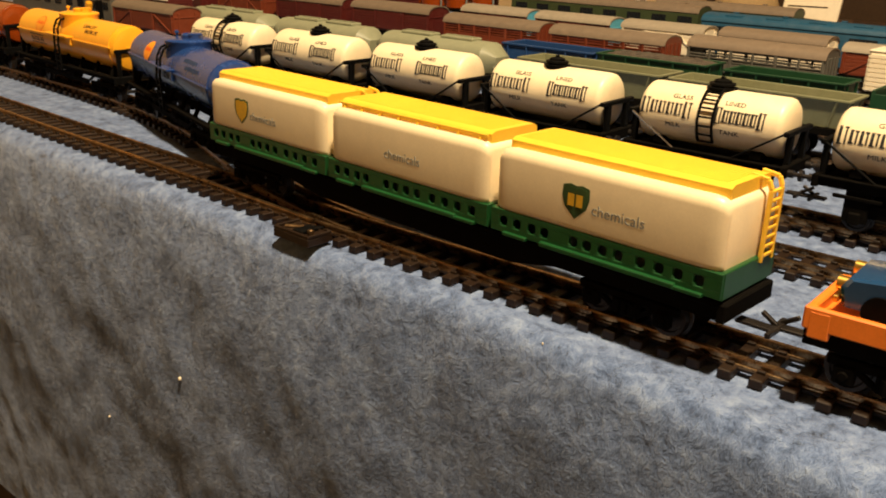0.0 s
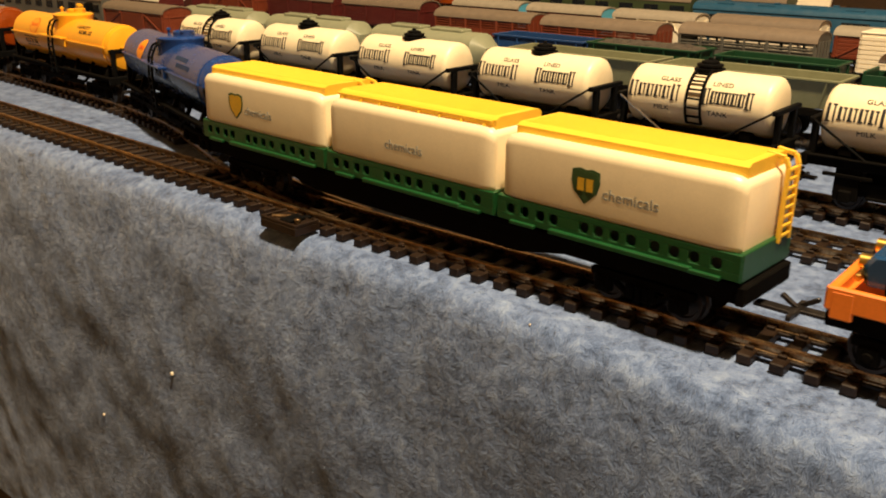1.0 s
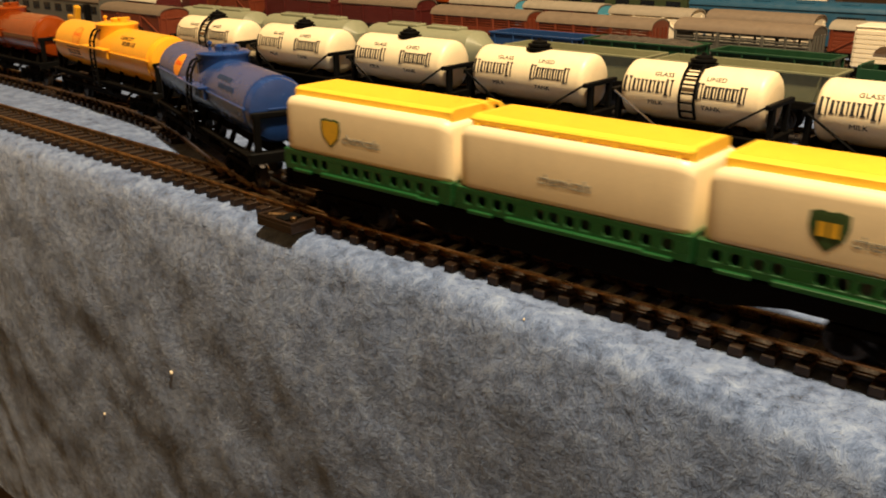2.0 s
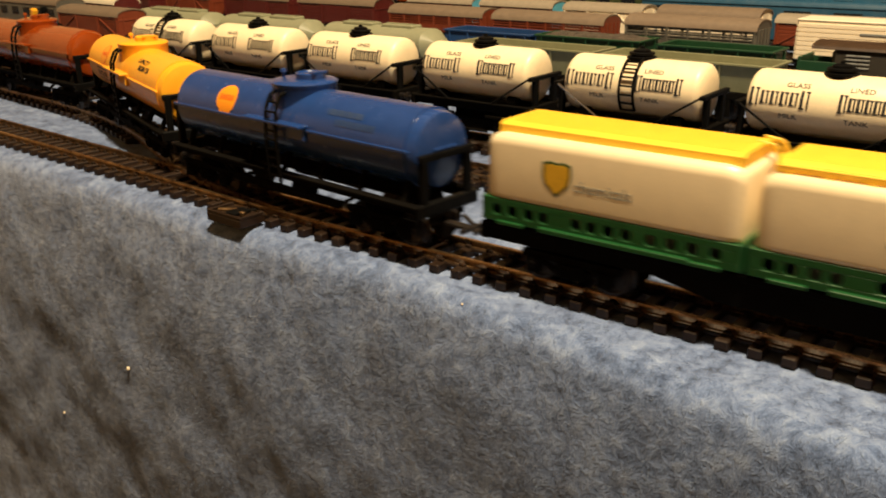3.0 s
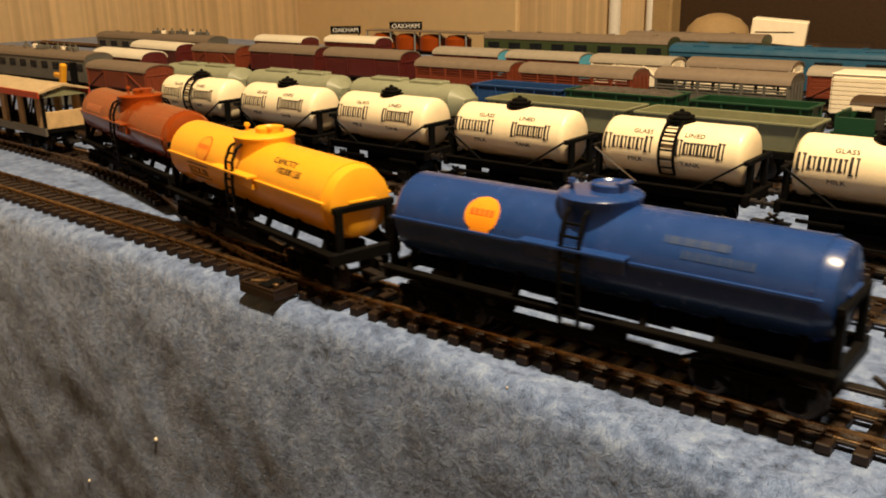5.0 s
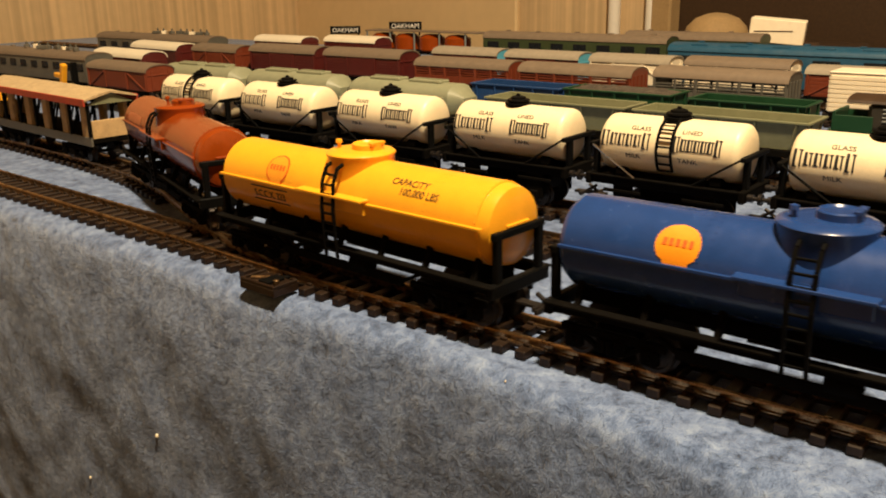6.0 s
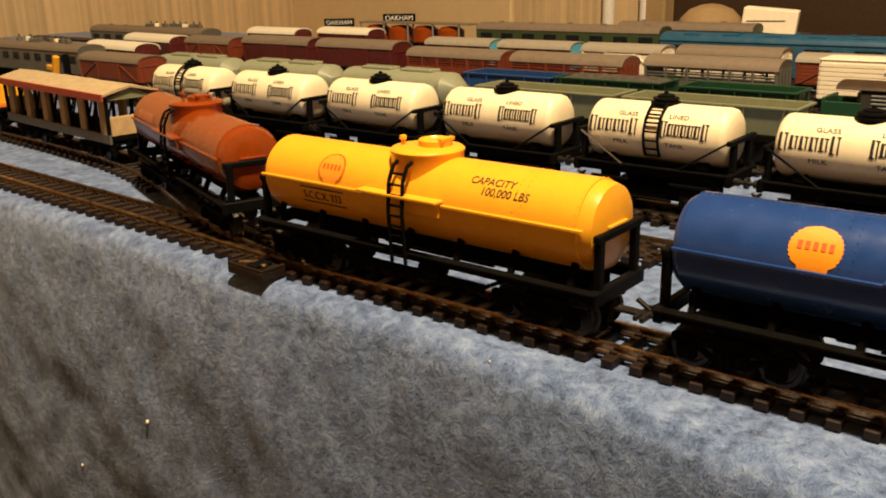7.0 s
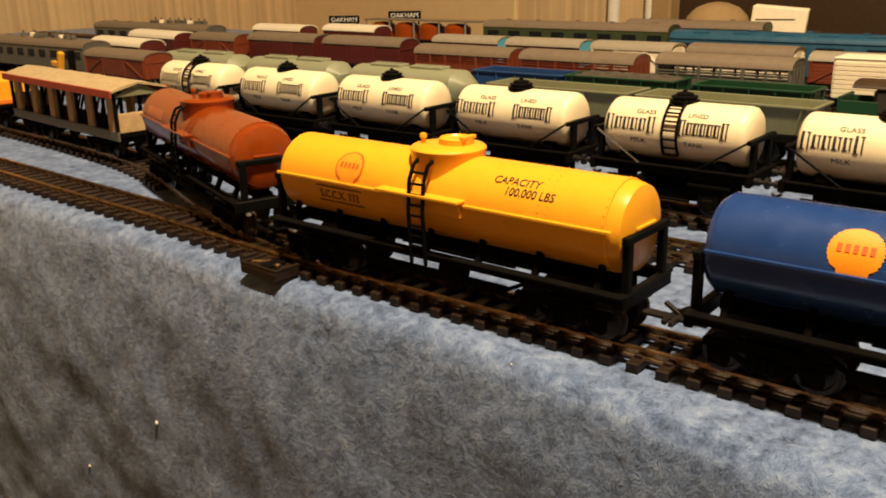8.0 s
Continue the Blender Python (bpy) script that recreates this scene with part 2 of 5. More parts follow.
    def mesh(self, name, mat, smooth=True):
        me = bpy.data.meshes.new(name)
        me.from_pydata(self.v, [], self.f)
        me.materials.append(mat)
        bm = bmesh.new()
        bm.from_mesh(me)
        bmesh.ops.recalc_face_normals(bm, faces=bm.faces)
        bm.to_mesh(me)
        bm.free()
        if smooth:
            me.shade_smooth()
            me.set_sharp_from_angle(angle=radians(35))
        return me


def part(name, geo, mat, parent=None, label="", smooth=True):
    ob = new(name, geo.mesh(name, mat, smooth) if isinstance(geo, Geo) else geo)
    if not isinstance(geo, Geo) and not geo.materials:
        geo.materials.append(mat)
    ob.parent = parent
    return tagged(ob, label)


def thing(name, label, category, group="", at=None):
    ob = new(name)
    ob.empty_display_size = 0.01
    if at is not None:
        ob.matrix_basis = at
    return tagged(ob, label, category, group)


def lettering(words, size, centre=True, shear=0.0, depth=0.00008):
    """The built-in font as a flat mesh in x, y."""
    cu = bpy.data.curves.new("lettering", "FONT")
    cu.body, cu.size, cu.shear, cu.extrude = words, size, shear, depth
    cu.align_x = "CENTER" if centre else "LEFT"
    cu.resolution_u = 3
    ob = bpy.data.objects.new("lettering", cu)
    scene.collection.objects.link(ob)
    bpy.context.view_layer.update()
    me = bpy.data.meshes.new_from_object(ob.evaluated_get(bpy.context.evaluated_depsgraph_get()))
    bpy.data.objects.remove(ob)
    return me


def on_barrel(me, x, angle, r, zc, mat, squeeze=1.0):
    """Bends a flat mesh round the near side of a barrel along x; angle: degrees up from level."""
    for v in me.vertices:
        a = radians(angle) + v.co.y / r
        d = r + 0.00012 + v.co.z
        v.co = (x + v.co.x * squeeze, -d * math.cos(a), zc + d * math.sin(a))
    me.materials.clear()
    me.materials.append(mat)
    return me


def outline(points, depth=0.00008):
    """A flat shape of (x, y) points with a little thickness."""
    me = bpy.data.meshes.new("print")
    n = len(points)
    V = [(x, y, z) for z in (-depth, depth) for x, y in points]
    me.from_pydata(V, [], [tuple(range(n))[::-1], tuple(range(n, 2 * n))] + [(k, (k + 1) % n, n + (k + 1) % n, n + k) for k in range(n)])
    return me


def slices(rows, depth=0.00008):
    """A flat shape from rows of (y, half width), fine enough to bend."""
    me = bpy.data.meshes.new("print")
    V = [(s * w, y, depth) for y, w in rows for s in (-1, 1)]
    me.from_pydata(V, [], [(2 * j, 2 * j + 1, 2 * j + 3, 2 * j + 2) for j in range(len(rows) - 1)])
    return me


def strips(rects, depth=0.00008):
    """Plain bars: (x, y, width, height) each, cut fine enough along y to bend."""
    V, F = [], []
    for x, y, w, h in rects:
        rows = max(1, int(h / 0.0012))
        for z in (-depth, depth):
            base = len(V)
            for j in range(rows + 1):
                V += [(x - w / 2, y - h / 2 + h * j / rows, z), (x + w / 2, y - h / 2 + h * j / rows, z)]
            F += [(base + 2 * j, base + 2 * j + 1, base + 2 * j + 3, base + 2 * j + 2)[:: 1 if z > 0 else -1] for j in range(rows)]
    me = bpy.data.meshes.new("print")
    me.from_pydata(V, [], F)
    return me


# ---- track plan ----
RAILTOP = 0.006


def front_y(x):
    """Centre line of the track along the board's edge."""
    u = min(1.0, max(0.0, (x + 0.36) / 0.16))
    u = u * u * (3 - 2 * u)
    return (0.2862 + 0.0516 * (x + 0.2986)) * (1 - u) + (0.2914 + 0.097 * (x + 0.21)) * u


def row_y(y, x):
    """A siding that crosses x = -0.2 at y, laid parallel to the board's edge."""
    return y + LEAN * (x + 0.2)


LEAN, LEAN_DEG = 0.0875, 5.0
KNOTS = [(-1.2, 0.3172), (-0.7, 0.3392), (-0.6, 0.3417), (-0.53, 0.3402), (-0.48, 0.3352), (-0.44, 0.3274), (-0.4, 0.3162), (-0.36, 0.3047), (-0.32, 0.296), (-0.28, 0.2909), (-0.24, 0.2898), (-0.2, 0.2933)]


def train_y(x):
    """Centre line that the train follows: out of the loop, through the points, on to the front track."""
    if x >= -0.14:
        return front_y(x)
    if x <= -0.7:
        return 0.3392 + 0.044 * (x + 0.7)
    pts = KNOTS + [(-0.14, front_y(-0.14)), (-0.08, front_y(-0.08))]
    k = next(i for i in range(1, len(pts) - 2) if pts[i][0] <= x <= pts[i + 1][0])
    (xa, ya), (xb, yb) = pts[k], pts[k + 1]
    ma = (yb - pts[k - 1][1]) / (xb - pts[k - 1][0])
    mb = (pts[k + 2][1] - ya) / (pts[k + 2][0] - xa)
    h, u = xb - xa, (x - xa) / (xb - xa)
    return ya * (2 * u ** 3 - 3 * u * u + 1) + yb * (3 * u * u - 2 * u ** 3) + h * ma * (u ** 3 - 2 * u * u + u) + h * mb * (u ** 3 - u * u)


LINE = [(-2.0 + 0.004 * k) for k in range(650)]
LINE = [(x, train_y(x)) for x in LINE]
RUN = [0.0]
for (xa, ya), (xb, yb) in zip(LINE, LINE[1:]):
    RUN.append(RUN[-1] + math.hypot(xb - xa, yb - ya))
ZERO = RUN[min(range(len(LINE)), key=lambda k: abs(LINE[k][0] + 0.25))]


def on_line(s):
    """The place on the train's line, s metres to the right of x = -0.25."""
    return float(np.interp(s + ZERO, RUN, [p[0] for p in LINE])), float(np.interp(s + ZERO, RUN, [p[1] for p in LINE]))


def on_bogies(s, half):
    """A wagon's pose with its bogies half apart from the middle."""
    (xa, ya), (xb, yb) = on_line(s - half), on_line(s + half)
    return pose((xa + xb) / 2, (ya + yb) / 2, RAILTOP, 0, 0, math.degrees(math.atan2(yb - ya, xb - xa)))


# ---- the room ----
def room():
    floor = tagged(part("floor", Geo().box(-0.4, -0.3, -1.02, 4.2, 4.6, 0.1, 0), FLOORMAT), "brown carpeted floor of the room", "floor", kind="structure")
    tagged(part("ceiling", Geo().box(-0.4, -0.3, 1.70, 4.2, 4.6, 0.1, 0), CEILING), "plain off-white ceiling", "ceiling", kind="structure")
    tagged(part("wall_north", Geo().box(-1.533, 1.77, 0.34, 1.23, 0.1, 2.62, 0), WALLPAPER), "tan wallpapered wall with fine stripes", "wall", kind="structure")
    tagged(part("wall_west", Geo().box(-2.18, -0.3, 0.34, 0.1, 4.24, 2.62, 0), WALLPAPER), "tan wallpapered wall with fine stripes", "wall", kind="structure")
    # south and east walls are out of view; their darker tan cuts bounce
    tagged(part("wall_south", Geo().box(-0.4, -2.45, 0.34, 3.7, 0.1, 2.62, 0), UPHOLSTERY), "unseen wall, coloured mid tan to limit bounced light", "wall", kind="structure")
    tagged(part("wall_east", Geo().box(1.5, -0.3, 0.34, 0.1, 4.24, 2.62, 0), UPHOLSTERY), "unseen wall, coloured mid tan to limit bounced light", "wall", kind="structure")
    # the gloom of the opening to a dark room, put into a wall's colour
    tagged(part("wall_alcove", Geo().box(0.266, 1.77, 0.34, 2.368, 0.1, 2.62, 0), DARKWOOD), "dark brown sheet standing in for the dark opening beside the wall", "wall", kind="structure")
    tagged(part("trim", Geo().box(-0.923, 1.70, 0.24, 0.045, 0.04, 2.42, 0.004), UPHOLSTERY), "upright tan edge strip where the wall ends", "trim", kind="structure")
    tagged(part("door_1", Geo().box(-1.720, 1.712, -0.1, 0.82, 0.016, 1.74, 0.004), material("tan_door_paint", (0.70, 0.52, 0.29), 0.7, vary=0.04, scale=5)), "plain tan painted door, shut", "door", kind="structure")
    lamp = thing("ceiling_lamp", "unseen pendant ceiling lamp, lit, with an opaque shade added to block upward light", "lamp", at=pose(*LAMP_AT))
    lamp.location.z += 0.05
    glow = material("lamp_cap", (0.8, 0.75, 0.65), 0.4)
    part("rose", Geo().lathe([(0.27, 0.05), (0.29, 0.05), (0.302, 0.03)], "z"), glow, lamp)
    part("stem", Geo().lathe([(0.08, 0.012), (0.28, 0.012)], "z", n=12), BRASS, lamp)
    # added opaque shade: blocks upward light so the ceiling bounces less
    part("shade", Geo().lathe([(0.030, 0.150), (0.075, 0.060), (0.085, 0.015), (0.083, 0.013), (0.072, 0.057), (0.028, 0.147)], "z"), DARKWOOD, lamp)
    for k, x in enumerate((-1.036, -0.950)):
        pipe = thing("pipe", "white painted upright pipe on the wall", "pipe", "wall pipes", pose(x, 1.69, 0))
        part("tube", Geo().rod((0, 0, -0.9), (0, 0, 1.3), 0.011 if k else 0.013, 12), WHITEPAINT, pipe)
    chain = thing("bead_chain", "dark bead chain hanging beside a pipe", "chain", at=pose(-0.932, 1.69, 0))
    g = Geo()
    for k in range(60):
        g.lathe([(-0.0035, 0.0), (-0.002, 0.003), (0.002, 0.003), (0.0035, 0.0)], "z", (0, 0, -0.3 + 0.01 * k), 6)
    part("beads", g, DARKWOOD, chain)
    # cabinet is invented as a support for the dome
    cabinet = thing("cabinet", "made-up tall dark brown cabinet that holds up the tan dome", "cabinet", at=pose(-0.640, 1.50, -0.97))
    part("carcass", Geo().box(0, 0, 0.4875, 0.30, 0.22, 0.975, 0.006), DARKWOOD, cabinet)
    for k in range(2):
        part("door", Geo().box(-0.072 + 0.144 * k, -0.114, 0.48, 0.138, 0.012, 0.90, 0.003), DARKWOOD, cabinet)
    # unidentified tan dome; only its outline and colour are known
    cover = thing("domed_cover", "unidentified tan dome-shaped object on the cabinet", "cover", at=pose(-0.682, 1.45, 0.005))
    part("dome", Geo().lathe([(0.0, 0.052), (0.014, 0.052), (0.030, 0.047), (0.043, 0.034), (0.050, 0.016), (0.052, 0.0)], "z", n=36), UPHOLSTERY, cover)


room()


# ---- board and felt ----
def edge_y(x):
    """Where the felt starts to fall away in front of the sleepers."""
    return front_y(x) - 0.0165


def felt_point(x, d):
    """The felt, d metres along it from the sleepers' ends: round the board's edge, then hanging in soft folds."""
    r = 0.0105
    shelf = 0.13 * max(0.0, x + 0.18)
    if d < shelf:
        return (x, edge_y(x) - d, 0.0008 * noise.noise(Vector((x * 40, d * 90, 7.0))) * min(1.0, max(0.0, d) / 0.006))
    d -= shelf
    bend = min(d / r, radians(76))
    y, z = -shelf - r * math.sin(bend), -r * (1 - math.cos(bend))
    rest = max(0.0, d - r * radians(76))
    y -= 0.0095 * (1 - math.exp(-rest / 0.04))
    z -= rest * 0.98
    w = min(1.0, rest / 0.05)
    u = x + 1.5 * z
    fold = 0.0004 * math.sin(34 * u + 0.9) + 0.0016 * noise.noise(Vector((x * 11, z * 9, 3.1)))
    fold -= 0.0015 * math.exp(-((u + 0.405) / 0.045) ** 2) + 0.0008 * math.exp(-((u + 0.215) / 0.045) ** 2) + 0.0006 * math.exp(-((u + 0.58) / 0.04) ** 2)
    y -= w * fold + 0.0013 * noise.noise(Vector((x * 55, z * 45, 0.0))) * min(1.0, d / 0.02)
    return (x, edge_y(x) + y, z)


def board():
    xs = [-2.0 + 0.01 * k for k in range(130)] + [-0.70 + 0.0032 * k for k in range(251)] + [0.11 + 0.02 * k for k in range(30)]
    ds = [0.003 * k for k in range(14)] + [0.042 + 0.004 * k for k in range(62)]
    n = len(ds)
    g = Geo()
    g.add([felt_point(x, d) for x in xs for d in ds], [(i * n + j, (i + 1) * n + j, (i + 1) * n + j + 1, i * n + j + 1) for i in range(len(xs) - 1) for j in range(n - 1)])
    cloth = part("felt_cloth", g, FELT)
    hairs = Geo()
    for _ in range(22000):
        x, d = random.uniform(-0.62, 0.06), random.random() ** 0.8 * 0.20
        p, q = Vector(felt_point(x, d)), Vector(felt_point(x + 0.002, d + 0.001))
        a, l = random.uniform(0, math.tau), random.uniform(0.0012, 0.0042)
        e = Vector(felt_point(x + l * math.cos(a), max(0.0, d + l * math.sin(a))))
        out = Vector((0, -1, 0.25)).normalized() if d > 0.02 else Vector((0, -0.6, 0.8))
        side = (e - p).cross(out)
        if side.length < 1e-7:
            continue
        side = side.normalized() * 0.00006
        mid = p.lerp(e, 0.5) + out * random.uniform(0.0003, 0.0010) + side * random.uniform(-9, 9)
        tip = e + out * random.uniform(0.0, 0.0008)
        hairs.add([p - side, p + side, mid + side, mid - side, tip], [(0, 1, 2, 3), (3, 2, 4)])
    fuzz = bpy.data.meshes.new("felt_fibres")
    fuzz.from_pydata(hairs.v, [], hairs.f)
    fuzz.materials.append(FIBRE)
    tagged(part("felt_fibres", fuzz, FIBRE, cloth), kind="stuff")
    lint = Geo()
    for x, d, r in ((-0.343, 0.096, 0.0011), (-0.42, 0.15, 0.0008), (-0.14, 0.012, 0.0004)):
        p = felt_point(x, d)
        lint.lathe([(-r, 0), (-r * 0.4, r * 0.8), (r * 0.5, r * 0.7), (r, 0)], "z", (p[0], p[1] - 0.0004, p[2] + 0.0003), 7)
    tagged(part("lint", lint, PALECARD, cloth, "specks of pale lint"), kind="stuff")
    tagged(cloth, "mottled blue-grey felt cloth draped over the board", "felt cloth", kind="structure")
    top = Geo()
    ys = (0.0, 0.03, 0.2, 0.4, 0.65, 0.86)
    m = len(ys)
    top.add([(x, (edge_y(x) if k == 0 else 0.30 + y), 0.0) for x in xs for k, y in enumerate(ys)], [(i * m + j, (i + 1) * m + j, (i + 1) * m + j + 1, i * m + j + 1) for i in range(len(xs) - 1) for j in range(m - 1)])
    tagged(part("board_top", top, FELT), "layout board covered in blue-grey felt", "board", kind="structure")
    # added dark sheet: shade below the hem, hides the lit floor behind
    tagged(part("board_skirt", Geo().box(-0.65, 0.36, -0.52, 2.6, 0.02, 0.9, 0.002), DARKWOOD), "added dark sheet standing in for the shade under the board", "panel", kind="structure")
    base = Geo().box(-0.75, 0.745, -0.03, 2.4, 0.82, 0.04, 0.002)
    tagged(part("board_base", base, DARKWOOD), "wooden baseboard under the felt", "board", kind="structure")


board()


def track(name, label, f, x0, x1, singles, pitch=0.0096, gap=()):
    """Rails and sleepers along y = f(x); the sleepers within singles are pieces of their own."""
    t = tagged(new(name), label, "track", kind="structure")
    line = [x0 + 0.01 * k for k in range(int((x1 - x0) / 0.01) + 1)]
    for side in (-1, 1):
        g = Geo()
        V, F = [], []
        sec = [(-0.0011, 0.0030), (0.0011, 0.0030), (0.0011, 0.0035), (0.0004, 0.0038), (0.0004, 0.0051), (0.0009, 0.0053), (0.0008, 0.0060), (-0.0008, 0.0060), (-0.0009, 0.0053), (-0.0004, 0.0051), (-0.0004, 0.0038), (-0.0011, 0.0035)]
        k = len(sec)
        for x in line:
            a = math.atan2(f(x + 0.001) - f(x - 0.001), 0.002)
            for o, z in sec:
                d = side * 0.0087 + o
                V.append((x - d * math.sin(a), f(x) + d * math.cos(a), z))
        for i in range(len(line) - 1):
            F += [(i * k + j, i * k + (j + 1) % k, (i + 1) * k + (j + 1) % k, (i + 1) * k + j) for j in range(k)]
        part("rail", g.add(V, F), RAIL, t)
    one = Geo().box(0, 0, 0.0016, 0.0042, 0.031, 0.0032, 0.0004)
    for side in (-1, 1):
        for q in (-1, 1):
            one.box(0, side * 0.0087 + q * 0.0021, 0.0037, 0.0026, 0.0014, 0.0012, 0.0002)
    me = one.mesh("sleeper", SLEEPER, False)
    rest, web = Geo(), Geo()
    x = x0
    while x < x1:
        a = math.atan2(f(x + 0.001) - f(x - 0.001), 0.002)
        if any(p < x < q for p, q in gap):
            pass
        elif singles[0] < x < singles[1]:
            ob = new("sleeper", me)
            ob.parent = t
            ob.matrix_basis = pose(x, f(x), 0.0003, 0, 0, math.degrees(a) + random.uniform(-0.8, 0.8))
        else:
            rest.box(x, f(x), 0.0019, 0.0042, 0.031, 0.0032, 0.0004, Matrix.Rotation(a, 3, "Z"))
        for side in (-1, 1):
            d = side * 0.0087
            web.box(x + pitch / 2 - d * math.sin(a), f(x) + d * math.cos(a), 0.0024, pitch, 0.0022, 0.0012, 0.0002, Matrix.Rotation(a, 3, "Z"))
        x += pitch * math.cos(a)
    if rest.v:
        tagged(part("more_sleepers", rest, SLEEPER, t, smooth=False), kind="stuff")
    part("chair_strip", web, SLEEPER, t, smooth=False)
    return t


def milk_y(x):
    """The siding of the milk tank wagons."""
    return row_y(0.447, x)


track("track_1", "brown plastic sleepers with tarnished rails along the board's edge", front_y, -1.9, 0.5, (-1.0, 0.3))
track("track_2", "curved track leading out of the points", train_y, -1.9, -0.245, (-1.0, -0.43), gap=((-0.43, -0.2),))
track("track_3", "empty track between the train and the tank wagons", lambda x: row_y(0.389, x), -0.36, 0.5, (-0.3, 0.3))
track("track_4", "track under the parked milk tank wagons", milk_y, -1.9, 0.5, (-0.2, 0.3))
for k, y in enumerate((0.575, 0.655, 0.735, 0.815, 0.895, 1.003)):
    track("track_%d" % (5 + k), "siding under parked model wagons", lambda x, y=y: row_y(y, x), -1.9, 0.5, (9, 10))


def point_lever():
    """The points' tie bar housing that sticks out over the felt."""
    t = thing("point_motor_housing", "brown plastic points lever housing beside the track", "points lever", at=pose(-0.264, 0.2605, 0.0, 0, 0, 3))
    part("base_plate", Geo().box(0, 0.0065, 0.0032, 0.022, 0.013, 0.0036, 0.0004), SLEEPER, t)
    part("front_rim", Geo().box(0, 0.0008, 0.0055, 0.022, 0.0013, 0.0014), SLEEPER, t)
    for k in (-1, 1):
        part("side_rim", Geo().box(k * 0.0104, 0.0068, 0.0055, 0.0013, 0.012, 0.0014), SLEEPER, t)
    part("slide", Geo().box(0.002, 0.0065, 0.0056, 0.006, 0.009, 0.0016), BLACK, t)
    part("spring", Geo().rod((-0.008, 0.004, 0.0056), (-0.002, 0.009, 0.0056), 0.0008), RAIL, t)
    part("pin", Geo().lathe([(0, 0.0014), (0.0026, 0.0014), (0.003, 0.0008)], "z", (0.007, 0.005, 0.0044), 10), RAIL, t)
    part("tie_bar", Geo().box(0, 0.024, 0.0040, 0.003, 0.022, 0.001), BLACK, t)


point_lever()


# ---- wagon parts ----
def wheelset(parent, x, r=0.0062, axle_half=0.013):
    """Two wheels on an axle; it rolls about y."""
    ax = new("wheelset", Geo().lathe([(-axle_half, 0.0011), (axle_half, 0.0011)], "y", n=8).mesh("axle", WHEEL))
    ax.parent = parent
    ax.matrix_basis = pose(x, 0, r)
    for s in (-1, 1):
        g = Geo().lathe([(s * 0.0066, 0.0), (s * 0.0066, r + 0.0009), (s * 0.0073, r + 0.0009), (s * 0.0077, r), (s * 0.0102, r - 0.0001), (s * 0.0102, r - 0.0013), (s * 0.0094, r - 0.0016), (s * 0.0094, 0.0018), (s * 0.0102, 0.0014), (s * 0.0102, 0.0)], "y", n=24)
        part("wheel", g, WHEEL, ax)
    return ax


WHEELSETS = {}


def bogie(parent, x, wb=0.026):
    b = new("bogie", Geo().box(0, 0, 0.0105, 0.014, 0.022, 0.003).mesh("bolster", UNDER))
    b.parent = parent
    b.matrix_basis = pose(x, 0, 0)
    for s in (-1, 1):
        g = Geo().box(0, s * 0.0128, 0.0098, wb + 0.010, 0.0022, 0.0026)
        g.box(0, s * 0.0130, 0.0066, 0.010, 0.0026, 0.0052)
        for q in (-1, 1):
            g.box(q * wb / 2, s * 0.0134, 0.0064, 0.0058, 0.0032, 0.0052)
            g.beam((q * 0.004, s * 0.013, 0.0045), (q * (wb / 2 - 0.002), s * 0.013, 0.0088), 0.0016)
            g.lathe([(s * 0.0150, 0.0015), (s * 0.0156, 0.0012)], "y", (q * wb / 2, 0, 0.0064), 10)
        for c in (-0.0025, 0, 0.0025):
            g.lathe([(0.0045, 0.0011), (0.0088, 0.0011)], "z", (c, s * 0.0145, 0), 8)
        part("side_frame", g, UNDER, b)
    rows = []
    for q in (-1, 1):
        ax = wheelset(parent, x + q * wb / 2)
        rows.append(ax)
    return b, rows


def coupling(parent, x, s):
    g = Geo().box(x + s * 0.006, 0, 0.0088, 0.013, 0.004, 0.0012)
    g.box(x + s * 0.0115, 0, 0.0088, 0.0016, 0.012, 0.0018)
    g.beam((x + s * 0.011, 0.002, 0.0094), (x + s * 0.006, 0.002, 0.0125), 0.0014)
    part("coupling", g, WHEEL, parent)


